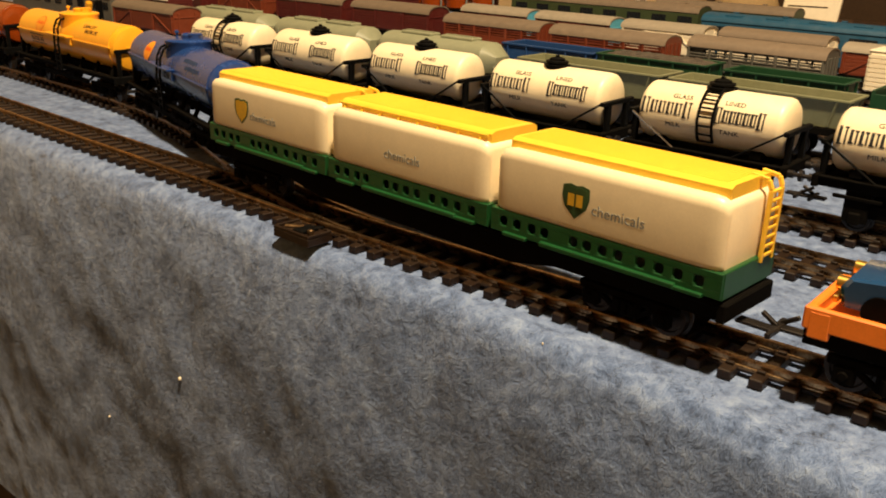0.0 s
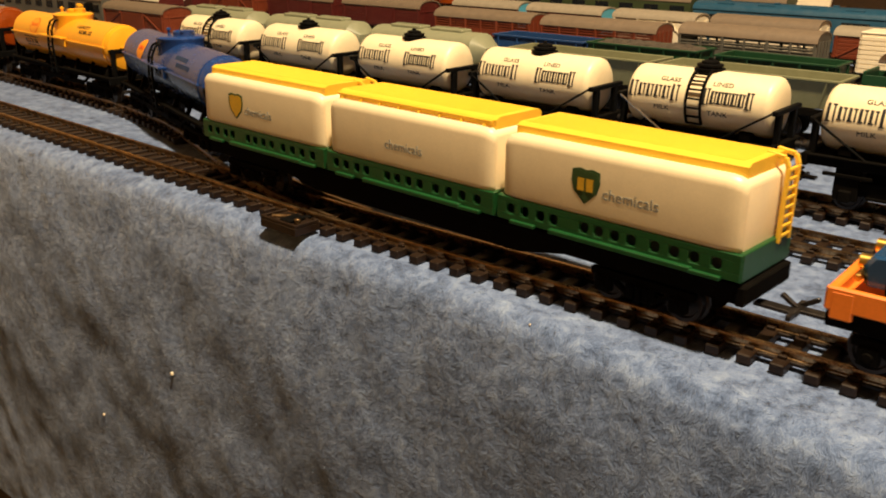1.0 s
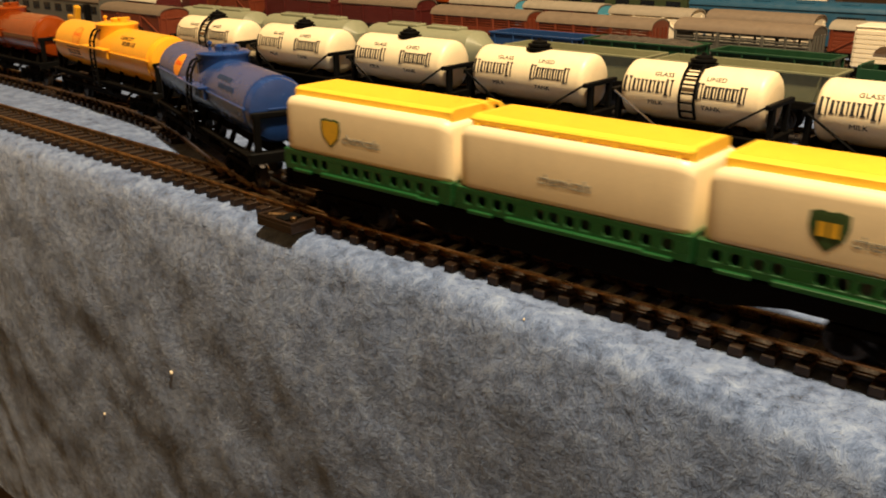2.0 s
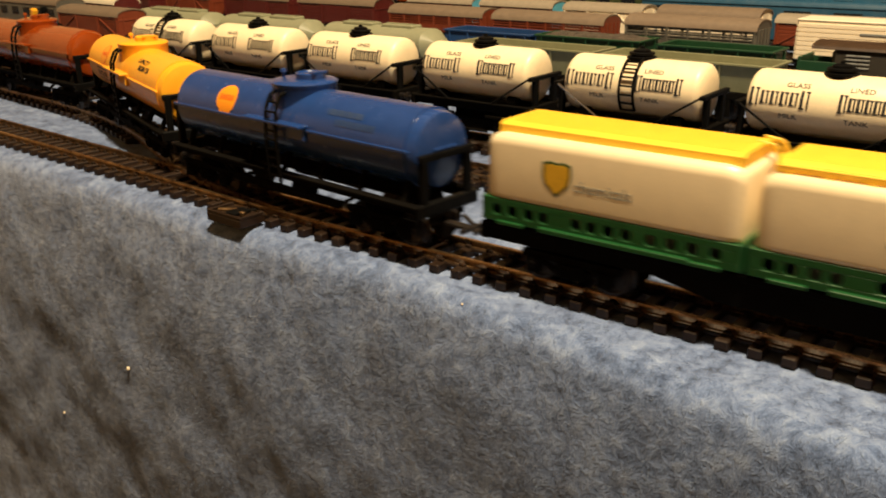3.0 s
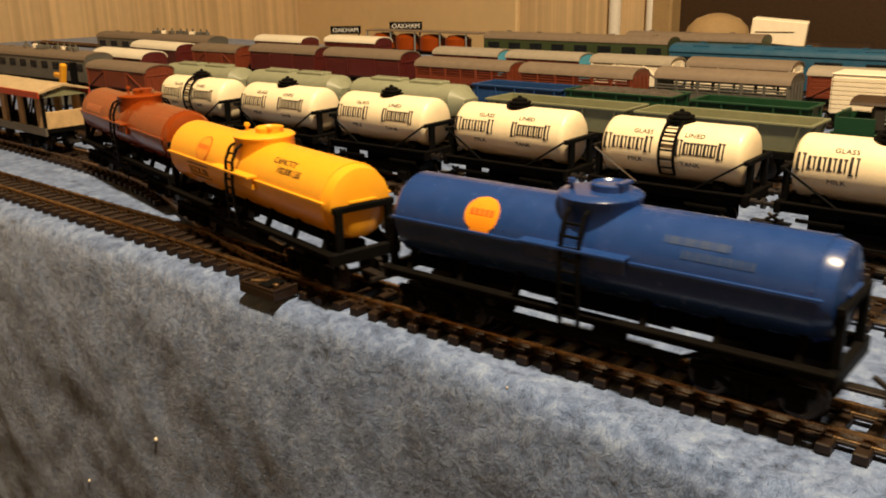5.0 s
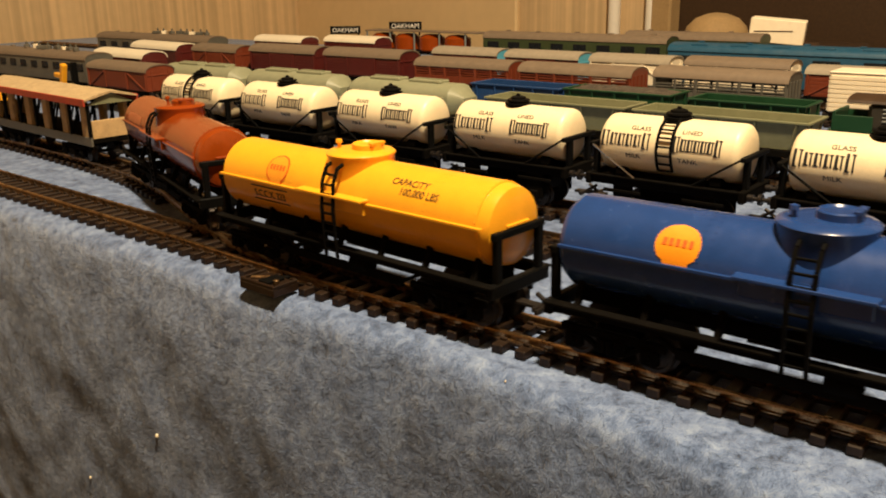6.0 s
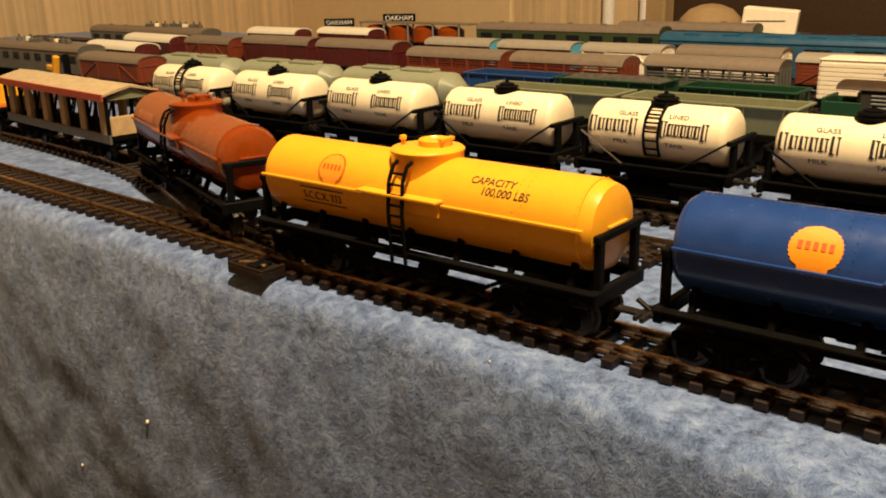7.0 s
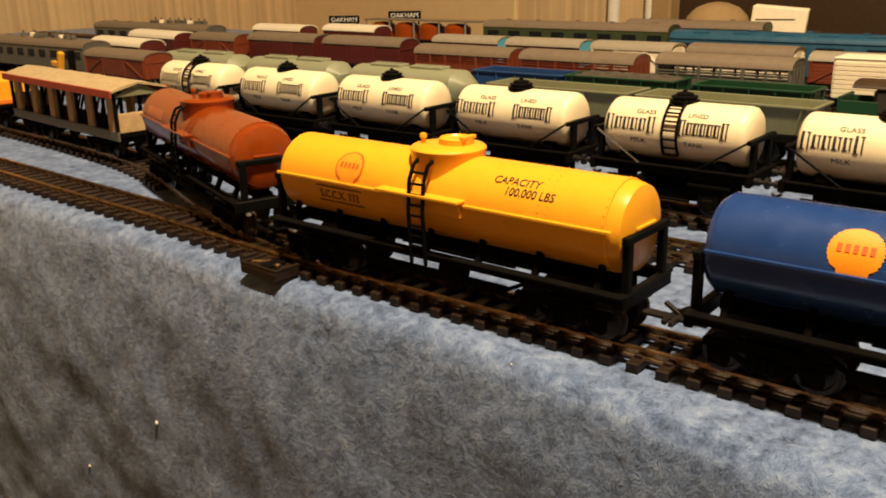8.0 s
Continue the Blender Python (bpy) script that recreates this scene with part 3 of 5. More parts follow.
def bogie_tank(label, mat, dark, plate):
    """A bogie tank wagon, 0.16 m long: barrel with seam ledge, dome, ladders and open underframe."""
    t = thing("tank_wagon", label, "tank wagon", "train of wagons")
    r, zc, h, dx = 0.0150, 0.0354, 0.0760, 0.0
    prof = [(-h - 0.0010, 0.0), (-h - 0.0008, r * 0.6), (-h + 0.0006, r * 0.88), (-h + 0.0022, r - 0.0007), (-h + 0.0030, r - 0.0005), (-h + 0.0031, r), (h - 0.0052, r), (h - 0.0051, r - 0.0006), (h - 0.0028, r - 0.0008), (h - 0.0006, r * 0.90), (h + 0.0008, r * 0.62), (h + 0.0010, 0.0)]
    barrel = part("barrel", Geo().lathe(prof, "x", (0, 0, zc), 56), mat, t)
    for s in (-1, 1):
        g = Geo().box(-0.0465, s * (r + 0.0002), zc + 0.0014, 0.0565, 0.0013, 0.0011)
        part("seam_ledge", g, mat, barrel)
        part("seam_ledge", Geo().box(0.0457, s * (r + 0.0002), zc + 0.0014, 0.0552, 0.0013, 0.0011), mat, barrel)
        g = Geo().box(dx, s * (r + 0.0015), zc + 0.0030, 0.037, 0.0055, 0.0010)
        g.box(dx, s * (r + 0.0002), zc - 0.0002, 0.035, 0.0024, 0.0056)
        part("walkway", g, mat, barrel)
        lad = Geo()
        path = [(s * 0.0176, 0.0135), (s * 0.0187, 0.0330), (s * 0.0178, 0.0432), (s * 0.0152, 0.0486), (s * 0.0118, 0.0500), (s * 0.0085, 0.0501)]
        for q in (-1, 1):
            for (ya, za), (yb, zb) in zip(path, path[1:]):
                lad.beam((dx + q * 0.0032, ya, za), (dx + q * 0.0032, yb, zb), 0.0012)
        ladder = part("ladder", lad, BLACK, t, "black ladder")
        for k in range(9):
            z = 0.0165 + 0.0037 * k
            y = float(np.interp(z, [p[1] for p in path], [abs(p[0]) for p in path])) * s
            part("rung", Geo().beam((dx - 0.003, y, z), (dx + 0.003, y, z), 0.0008), BLACK, ladder)
    dome = Geo().lathe([(zc + 0.006, 0.0132), (0.0511, 0.0132), (0.0519, 0.0136), (0.0525, 0.0136), (0.0532, 0.0128), (0.0537, 0.0100), (0.0538, 0.0)], "z", (dx, 0, 0), 40)
    d = part("dome", dome, mat, barrel)
    cap = Geo().lathe([(0.0533, 0.0062), (0.0557, 0.0062), (0.0561, 0.0056), (0.0555, 0.0050), (0.0555, 0.0)], "z", (dx + 0.0025, 0.0015, 0), 24)
    cap.box(dx + 0.0075, 0.0015, 0.0563, 0.0022, 0.0075, 0.0012)
    part("hatch", cap, mat, barrel)
    part("valve", Geo().lathe([(0.0530, 0.0008), (0.0556, 0.0008), (0.0558, 0.0014), (0.0570, 0.0012), (0.0574, 0.0)], "z", (dx - 0.008, -0.004, 0), 10), mat, barrel)
    g = Geo()
    for k in range(26):
        a = radians(-20 + 11 * k)
        g.lathe([(0.0, 0.00035), (0.0003, 0.0002)], "x", (h - 0.0060, -r * math.cos(a), zc + r * math.sin(a)), 5)
    for k in range(24):
        for x in (-0.030, -0.027, 0.047, 0.050):
            a = radians(-30 + 9 * k)
            p = ((r + 0.0001) * math.cos(a), (r + 0.0001) * math.sin(a))
            g.box(x, -p[0], zc + p[1], 0.00028, 0.00028, 0.00028, 0.00005)
    tagged(part("rivets", g, mat, barrel), kind="stuff")
    # frame
    for s in (-1, 1):
        g = Geo().box(0, s * 0.0142, 0.0162, 0.158, 0.0016, 0.0034).box(0, s * 0.0155, 0.0176, 0.158, 0.004, 0.0009)
        part("solebar", g, UNDER, t)
        part("truss_beam", Geo().box(0, s * 0.0135, 0.0098, 0.070, 0.0014, 0.0034).beam((-0.034, s * 0.0135, 0.0100), (-0.044, s * 0.0135, 0.0150), 0.0014).beam((0.034, s * 0.0135, 0.0100), (0.044, s * 0.0135, 0.0150), 0.0014), UNDER, t)
        for k in range(-3, 4):
            part("saddle_strut", Geo().beam((k * 0.0228, s * 0.0135, 0.0172), (k * 0.0228, s * 0.0098, 0.0252), 0.0022), UNDER, t)
        e = Geo()
        for q in (-1, 1):
            e.box(s * (h + 0.0014), q * 0.0115, 0.0265, 0.0026, 0.0030, 0.0170)
        e.box(s * (h + 0.0014), 0, 0.0345, 0.0024, 0.0280, 0.0026).box(s * (h + 0.0018), 0, 0.0158, 0.0030, 0.0320, 0.0050)
        part("end_cradle", e, BLACK, t)
        part("end_lip", Geo().box(s * (h + 0.0006), 0, 0.0366, 0.0022, 0.0120, 0.0010), mat, barrel)
        coupling(t, s * 0.078, s)
        for q in (-1, 1):
            part("brake_rod", Geo().rod((-0.022, q * 0.010, 0.0092), (0.022, q * 0.010, 0.0092), 0.0007), WHEEL, t)
    part("centre_beam", Geo().box(0, 0, 0.0175, 0.148, 0.006, 0.005), UNDER, t)
    part("brake_cylinder", Geo().lathe([(-0.005, 0.0), (-0.005, 0.0034), (0.004, 0.0034), (0.005, 0.0)], "x", (0.012, -0.012, 0.0125), 14), UNDER, t)
    sets = []
    for x in (-0.056, 0.056):
        sets += bogie(t, x)[1]
    WHEELSETS[t.name] = sets
    # prints
    def scallop(k):
        """Half widths of the scallop emblem from its foot to its crown."""
        rows = []
        for j in range(25):
            y = -0.0072 + 0.0138 * j / 24
            if y < -0.0048:
                wide = 0.0036 + 0.0004 * (y + 0.0072) / 0.0024
            else:
                wide = math.sqrt(max(0.0, 1 - (y / 0.0066) ** 2)) * 0.0068 + 0.00018 * (-1) ** j
            rows.append((y * k, max(0.0002, wide * k)))
        return rows
    EX = -0.0365
    if plate != "orange":
        part("emblem", on_barrel(slices(scallop(1.0)), EX, 30, r, zc, ORANGEINK if plate == "blue" else REDINK), ORANGEINK, barrel)
        if plate == "yellow":
            part("emblem_field", on_barrel(slices(scallop(0.90)), EX, 30, r + 0.0001, zc, AMBER), AMBER, barrel)
        part("emblem_bar", on_barrel(strips([(-0.0040 + 0.0020 * k, 0.0006, 0.0012, 0.0022) for k in range(5)]), EX, 30, r + 0.0002, zc, REDINK), REDINK, barrel)
    if plate == "yellow":
        part("plate_lettering", on_barrel(lettering("S.C.C.X. 333", 0.0046), -0.0410, -20, r, zc, INK, 0.85), INK, barrel)
        part("plate_lines", on_barrel(strips([(0, 0.0046, 0.0235, 0.0005), (0, -0.0016, 0.0235, 0.0005)]), -0.0410, -20, r, zc, INK), INK, barrel)
        part("capacity_lettering", on_barrel(lettering("CAPACITY", 0.0040, shear=0.1), 0.0365, 43, r, zc, INK, 0.95), INK, barrel)
        part("capacity_figures", on_barrel(lettering("100,000 LBS", 0.0040, shear=0.1), 0.0425, 29, r, zc, INK, 0.95), INK, barrel)
    elif plate == "blue":
        part("faded_lettering", on_barrel(strips([(-0.011 + 0.00155 * k, 0.0020, 0.0007 + 0.0004 * (k % 3), 0.0024) for k in range(13)] + [(-0.005 + 0.00155 * k, -0.0018, 0.0007 + 0.0004 * (k % 2), 0.0024) for k in range(14)]), 0.0390, 33, r, zc, material("worn_print", (0.02, 0.045, 0.12), 0.6)), INK, barrel)
    else:
        part("worn_patch", on_barrel(strips([(-0.013 + 0.0036 * k, 0, 0.0026, 0.0050) for k in range(8)]), -0.048, 22, r, zc, material("worn_orange", (0.50, 0.17, 0.07), 0.5)), INK, barrel)
    return t


def milk_tank(label, ladder, wire=False):
    """A four-wheel milk tank wagon, 0.078 m barrel, with tie wires and filler dome."""
    t = thing("milk_tank_wagon", label, "tank wagon", "milk tank wagons")
    r, zc, h = 0.0138, 0.0372, 0.0352
    prof = [(-h - 0.0012, 0.0), (-h - 0.0010, r * 0.5), (-h + 0.0002, r * 0.86), (-h + 0.0016, r * 0.97), (-h + 0.0034, r), (h - 0.0034, r), (h - 0.0016, r * 0.97), (h - 0.0002, r * 0.86), (h + 0.0010, r * 0.5), (h + 0.0012, 0.0)]
    barrel = part("barrel", Geo().lathe(prof, "x", (0, 0, zc), 56), CREAM, t)
    d = Geo().lathe([(v - 0.0018, w) for v, w in ((0.0510, 0.0062), (0.0524, 0.0062), (0.0526, 0.0070), (0.0535, 0.0070), (0.0537, 0.0056), (0.0544, 0.0056), (0.0546, 0.0062), (0.0554, 0.0060), (0.0556, 0.0042), (0.0566, 0.0040), (0.0571, 0.0026), (0.0573, 0.0012), (0.0582, 0.0010), (0.0585, 0.0))], "z", (0, 0, 0), 28)
    part("filler_dome", d, BLACK, t, "black stepped filler dome")
    if ladder:
        g = Geo()
        pts = [(-(r + 0.0014) * math.cos(radians(a)), zc + (r + 0.0014) * math.sin(radians(a))) for a in range(-40, 76, 8)]
        for q in (-1, 1):
            for (ya, za), (yb, zb) in zip(pts, pts[1:]):
                g.beam((q * 0.0036, ya, za), (q * 0.0036, yb, zb), 0.0011)
        for ya, za in pts[::2]:
            g.beam((-0.0036, ya, za), (0.0036, ya, za), 0.0009)
        part("ladder", g, BLACK, t, "black ladder curved over the tank")
    for s in (-1, 1):
        for k in (-1, 1):
            end = (k * 0.0368, s * 0.0152, 0.0372)
            part("tie_wire", Geo().rod(end, (k * 0.0135, s * 0.0152, 0.0222), 0.00055), STEEL if (wire and s < 0 and k < 0) else BLACK, t)
        e = Geo()
        for q in (-1, 1):
            e.box(s * 0.0378, q * 0.0090, 0.0296, 0.0026, 0.0036, 0.0150)
        e.box(s * 0.0378, 0, 0.0372, 0.0026, 0.0306, 0.0022)
        part("end_cradle", e, BLACK, t)
        g = Geo().box(0, s * 0.0140, 0.0205, 0.076, 0.0022, 0.0044)
        g.box(0, s * 0.0152, 0.0226, 0.074, 0.0030, 0.0008)
        for q in (-1, 1):
            g.box(q * 0.0205, s * 0.0138, 0.0118, 0.010, 0.0020, 0.0135)
            g.box(q * 0.0205, s * 0.0150, 0.0070, 0.0050, 0.0030, 0.0050)
            g.beam((q * 0.0205 - 0.010, s * 0.0150, 0.0155), (q * 0.0205 + 0.010, s * 0.0150, 0.0155), 0.0016)
        g.beam((-0.012, s * 0.0150, 0.0075), (0.012, s * 0.0150, 0.0075), 0.0012)
        part("solebar", g, UNDER, t)
        part("headstock", Geo().box(s * 0.0385, 0, 0.0205, 0.0030, 0.0330, 0.0056), UNDER, t)
        for q in (-1, 1):
            part("buffer", Geo().lathe([(0.0, 0.0018), (0.003, 0.0018), (0.003, 0.0010), (0.0055, 0.0010), (0.0055, 0.0026), (0.0062, 0.0026), (0.0064, 0.0)] if s > 0 else [(0.0, 0.0018), (-0.003, 0.0018), (-0.003, 0.0010), (-0.0055, 0.0010), (-0.0055, 0.0026), (-0.0062, 0.0026), (-0.0064, 0.0)], "x", (s * 0.0395, q * 0.0115, 0.0200), 14), WHEEL, t)
        coupling(t, s * 0.0375, s)
        part("saddle", Geo().box(s * 0.024, 0, 0.0245, 0.006, 0.022, 0.004), UNDER, t)
    for q in (-1, 1):
        wheelset(t, q * 0.0205)
    # made-up dark boxes that block the lit felt behind and deepen the shade
    part("brake_gear", Geo().box(0, 0, 0.0125, 0.030, 0.018, 0.0110).box(0, -0.0125, 0.0105, 0.052, 0.0016, 0.0060).box(0, 0.0125, 0.0105, 0.052, 0.0016, 0.0060), UNDER, t)
    part("floor_pan", Geo().box(0, 0, 0.0205, 0.074, 0.026, 0.003), UNDER, t)
    # prints: generic words lettered, the owner's name as plain strokes
    def word(x, n, pitch, big):
        out, p = [], x
        for k in range(n):
            tall = 0.0078 if k in big else 0.0058
            w = pitch * (1.12 if k in big else 0.96)
            dy = (tall - 0.0058) / 2 - (0.0009 if k in big else 0)
            out += [(p + w * 0.22, dy, 0.0012, tall), (p + w * 0.74, dy, 0.0007, tall * 0.96), (p + w * 0.26, dy - tall / 2 + 0.0003, 0.0021, 0.0006), (p + w * 0.70, dy + tall / 2 - 0.0004, 0.0017, 0.0006)]
            p += w
        return out
    part("name_print", on_barrel(strips(word(-0.0336, 6, 0.0043, (0, 5))), 0, 15, r, zc, INK), INK, barrel)
    part("name_print", on_barrel(strips(word(0.0034, 7, 0.0034, (0, 6))), 0, 15, r, zc, INK), INK, barrel)
    for words, x, angle in (("GLASS", -0.0138, 37), ("LINED", 0.0118, 37), ("MILK", -0.0164, -20), ("TANK", 0.0112, -20)):
        me = lettering(words, 0.0031)
        part("lettering", on_barrel(me, x, angle, r, zc, INK, 1.15), INK, barrel)
    return t


def freight_flat():
    """The long bogie flat wagon under three tank containers."""
    t = thing("flat_wagon", "long black bogie flat wagon carrying tank containers", "flat wagon", "train of wagons")
    part("deck", Geo().box(0, 0, 0.0172, 0.265, 0.030, 0.0022), UNDER, t)
    for s in (-1, 1):
        g = Geo()
        top, V = 0.0165, []
        sec = [(-0.131, 0.0122), (-0.072, 0.0122), (-0.053, 0.0085), (0.053, 0.0085), (0.072, 0.0122), (0.131, 0.0122)]
        line = sec + [(0.131, top), (-0.131, top)]
        n = len(line)
        g.add([(x, y, z) for y in (s * 0.0128, s * 0.0145) for x, z in line], [tuple(range(n)), tuple(range(n, 2 * n))[::-1]] + [(k, (k + 1) % n, n + (k + 1) % n, n + k) for k in range(n)])
        part("side_girder", g, UNDER, t)
        part("headstock", Geo().box(s * 0.1320, 0, 0.0150, 0.003, 0.031, 0.006), UNDER, t)
        coupling(t, s * 0.131, s)
    part("centre_beam", Geo().box(0, 0, 0.0135, 0.258, 0.008, 0.006), UNDER, t)
    sets = []
    for x in (-0.100, 0.100):
        sets += bogie(t, x)[1]
    WHEELSETS[t.name] = sets
    return t


def tank_container(label, logo, ladder):
    """A cream tank container in a green pierced base with a yellow roof tray."""
    t = thing("tank_container", label, "tank container", "tank containers on the flat wagon")
    L = 0.0433
    # the base: side rails with a row of holes
    for s in (-1, 1):
        g = Geo()
        holes = [-0.0355, -0.0300, -0.0240, -0.0190, -0.0080, -0.0030, 0.0025, 0.0080, 0.0155, 0.0215, 0.0275, 0.0340]
        holes = [1.06 * v for v in holes]
        xs = [-L]
        for h in holes:
            xs += [h - 0.0017, h + 0.0017]
        xs.append(L)
        y = s * 0.0158
        for k in range(0, len(xs), 2):
            g.box((xs[k] + xs[k + 1]) / 2, y, 0.0052, xs[k + 1] - xs[k], 0.0016, 0.0036, 0.0001)
        g.box(0, y, 0.0023, 2 * L, 0.0016, 0.0024, 0.0002).box(0, y, 0.0080, 2 * L, 0.0016, 0.0022, 0.0002)
        for h in holes:
            for c in (-1, 1):
                for d in (-1, 1):
                    m = Matrix.Rotation(radians(45), 3, "Y")
                    g.box(h + c * 0.0016, y, 0.0052 + d * 0.0017, 0.0012, 0.0013, 0.0012, 0.0001, m)
        g.box(0.004, s * 0.0172, 0.0016, 0.050, 0.0022, 0.0016).box(-0.032, s * 0.0170, 0.0012, 0.010, 0.0020, 0.0012).box(0.033, s * 0.0170, 0.0012, 0.010, 0.0020, 0.0012)
        part("side_rail", g, GREEN, t)
        part("end_sill", Geo().box(s * (L - 0.0006), 0, 0.0050, 0.0018, 0.0316, 0.0086), GREEN, t)
    part("base_floor", Geo().box(0, 0, 0.0016, 2 * L, 0.030, 0.0016), GREEN, t)
    # the tank: rounded box
    sec = []
    for cy, cz, rr, a0, a1 in ((0.0128, 0.0270, 0.0040, 0, 58), (-0.0128, 0.0270, 0.0040, 122, 180), (-0.0146, 0.0108, 0.0022, 180, 270), (0.0146, 0.0108, 0.0022, 270, 360)):
        sec += [(cy + rr * math.cos(radians(a0 + (a1 - a0) * k / 5)), cz + rr * math.sin(radians(a0 + (a1 - a0) * k / 5))) for k in range(6)]
    rings = [(-L + 0.0012, 0.86), (-L + 0.0017, 0.905), (-L + 0.0028, 0.95), (-L + 0.0045, 0.982), (-L + 0.0072, 1.0), (L - 0.0072, 1.0), (L - 0.0045, 0.982), (L - 0.0028, 0.95), (L - 0.0017, 0.905), (L - 0.0012, 0.86)]
    n = len(sec)
    zc = 0.0105
    V = [(x, y * k, zc + (z - zc) * k) for x, k in rings for y, z in sec]
    F = [(i * n + j, i * n + (j + 1) % n, (i + 1) * n + (j + 1) % n, (i + 1) * n + j) for i in range(len(rings) - 1) for j in range(n)] + [tuple(range(n))[::-1], tuple((len(rings) - 1) * n + j for j in range(n))]
    tank = part("tank", Geo().add(V, F), IVORY, t)
    tray = Geo().prism([(-0.0124, 0.0290), (0.0124, 0.0290), (0.0124, 0.0326), (0.0106, 0.0336), (-0.0106, 0.0336), (-0.0124, 0.0326)], -L + 0.0040, L - 0.0030)
    part("roof_tray", tray, LEMON, t, "yellow roof tray")
    g = Geo()
    for k in range(62):
        g.box(-L + 0.006 + 0.00122 * k, 0, 0.0337, 0.0005, 0.020, 0.0003, 0.0001)
    part("tread_ribs", g, LEMON, t)
    if ladder == "side":
        g = Geo().box(0, -0.0140, 0.0292, 2 * L - 0.008, 0.0012, 0.0010).box(0, -0.0133, 0.0322, 2 * L - 0.008, 0.0012, 0.0008)
        for k in range(8):
            g.beam((-0.036 + 0.0103 * k, -0.0141, 0.0290), (-0.036 + 0.0103 * k, -0.0131, 0.0322), 0.0010)
        part("side_ladder", g, LEMON, t)
    else:
        g = Geo()
        for q in (-1, 1):
            pts = [(L - 0.006, 0.0336), (L - 0.0005, 0.0328), (L + 0.0006, 0.0300), (L + 0.0004, 0.0075)]
            for (xa, za), (xb, zb) in zip(pts, pts[1:]):
                g.beam((xa, q * 0.0035 + 0.009, za), (xb, q * 0.0035 + 0.009, zb), 0.0013)
        ladder = part("end_ladder", g, LEMON, t, "yellow end ladder")
        for k in range(8):
            part("rung", Geo().beam((L + 0.0005, 0.0055, 0.0095 + 0.0028 * k), (L + 0.0005, 0.0125, 0.0095 + 0.0028 * k), 0.0010), LEMON, ladder)
    def flat(me, x, z, mat, lift=0.0):
        for v in me.vertices:
            v.co = (x + v.co.x, -0.01690 - lift - v.co.z, z + v.co.y)
        me.materials.clear()
        me.materials.append(mat)
        return me
    SHIELD_X = -0.0085 if logo == 2 else -0.0155
    if logo:
        shield = [(-0.0050, 0.0046), (-0.0022, 0.0053), (0, 0.0048), (0.0022, 0.0053), (0.0050, 0.0046), (0.0052, 0.0010), (0.0042, -0.0022), (0, -0.0060), (-0.0042, -0.0022), (-0.0052, 0.0010)]
        part("shield", flat(outline(shield), SHIELD_X, 0.0190, DKGREEN), DKGREEN, tank, "dark green shield emblem")
        part("shield_field", flat(outline([(x * 0.84, y * 0.84) for x, y in shield]), SHIELD_X, 0.0190, GOLD if logo == 1 else DKGREEN, 0.0001), GOLD, tank)
        if logo == 2:
            part("shield_bar", flat(strips([(-0.0016, 0.0002, 0.0024, 0.0040), (0.0016, 0.0002, 0.0024, 0.0040)]), SHIELD_X, 0.0190, GOLD, 0.0003), GOLD, tank)
    me = lettering("chemicals", 0.0050, False)
    part("lettering", flat(me, SHIELD_X + 0.0061, 0.0158, GREYINK), GREYINK, tank)
    return t


def underframe(t, L, z=0.0185):
    """A four-wheel underframe with axle guards, buffers and wheels."""
    for s in (-1, 1):
        g = Geo().box(0, s * 0.0140, z - 0.0020, L, 0.0022, 0.0042)
        for q in (-1, 1):
            g.box(q * L * 0.27, s * 0.0138, z - 0.0090, 0.009, 0.0020, 0.0110).box(q * L * 0.27, s * 0.0150, 0.0066, 0.005, 0.003, 0.005)
        part("solebar", g, UNDER, t)
        part("headstock", Geo().box(s * (L / 2 - 0.0015), 0, z - 0.0020, 0.0030, 0.0310, 0.0050), UNDER, t)
        for q in (-1, 1):
            a = s * (L / 2)
            part("buffer", Geo().rod((a, q * 0.0115, z - 0.002), (a + s * 0.0055, q * 0.0115, z - 0.002), 0.0016, 8), WHEEL, t)
    for q in (-1, 1):
        wheelset(t, q * L * 0.27)


def arch(w, eave, top, n=10):
    """Points of an arched roof line from +y to -y."""
    return [(w * math.cos(math.pi * k / n), eave + (top - eave) * math.sin(math.pi * k / n) ** 0.85) for k in range(n + 1)]


def roof(t, L, w, eave, top, mat, thick=0.0012):
    up, low = arch(w, eave, top), arch(w - thick * 0.6, eave - 0.0004, top - thick)
    part("roof", Geo().prism(up + low[::-1], -L / 2, L / 2), mat, t)


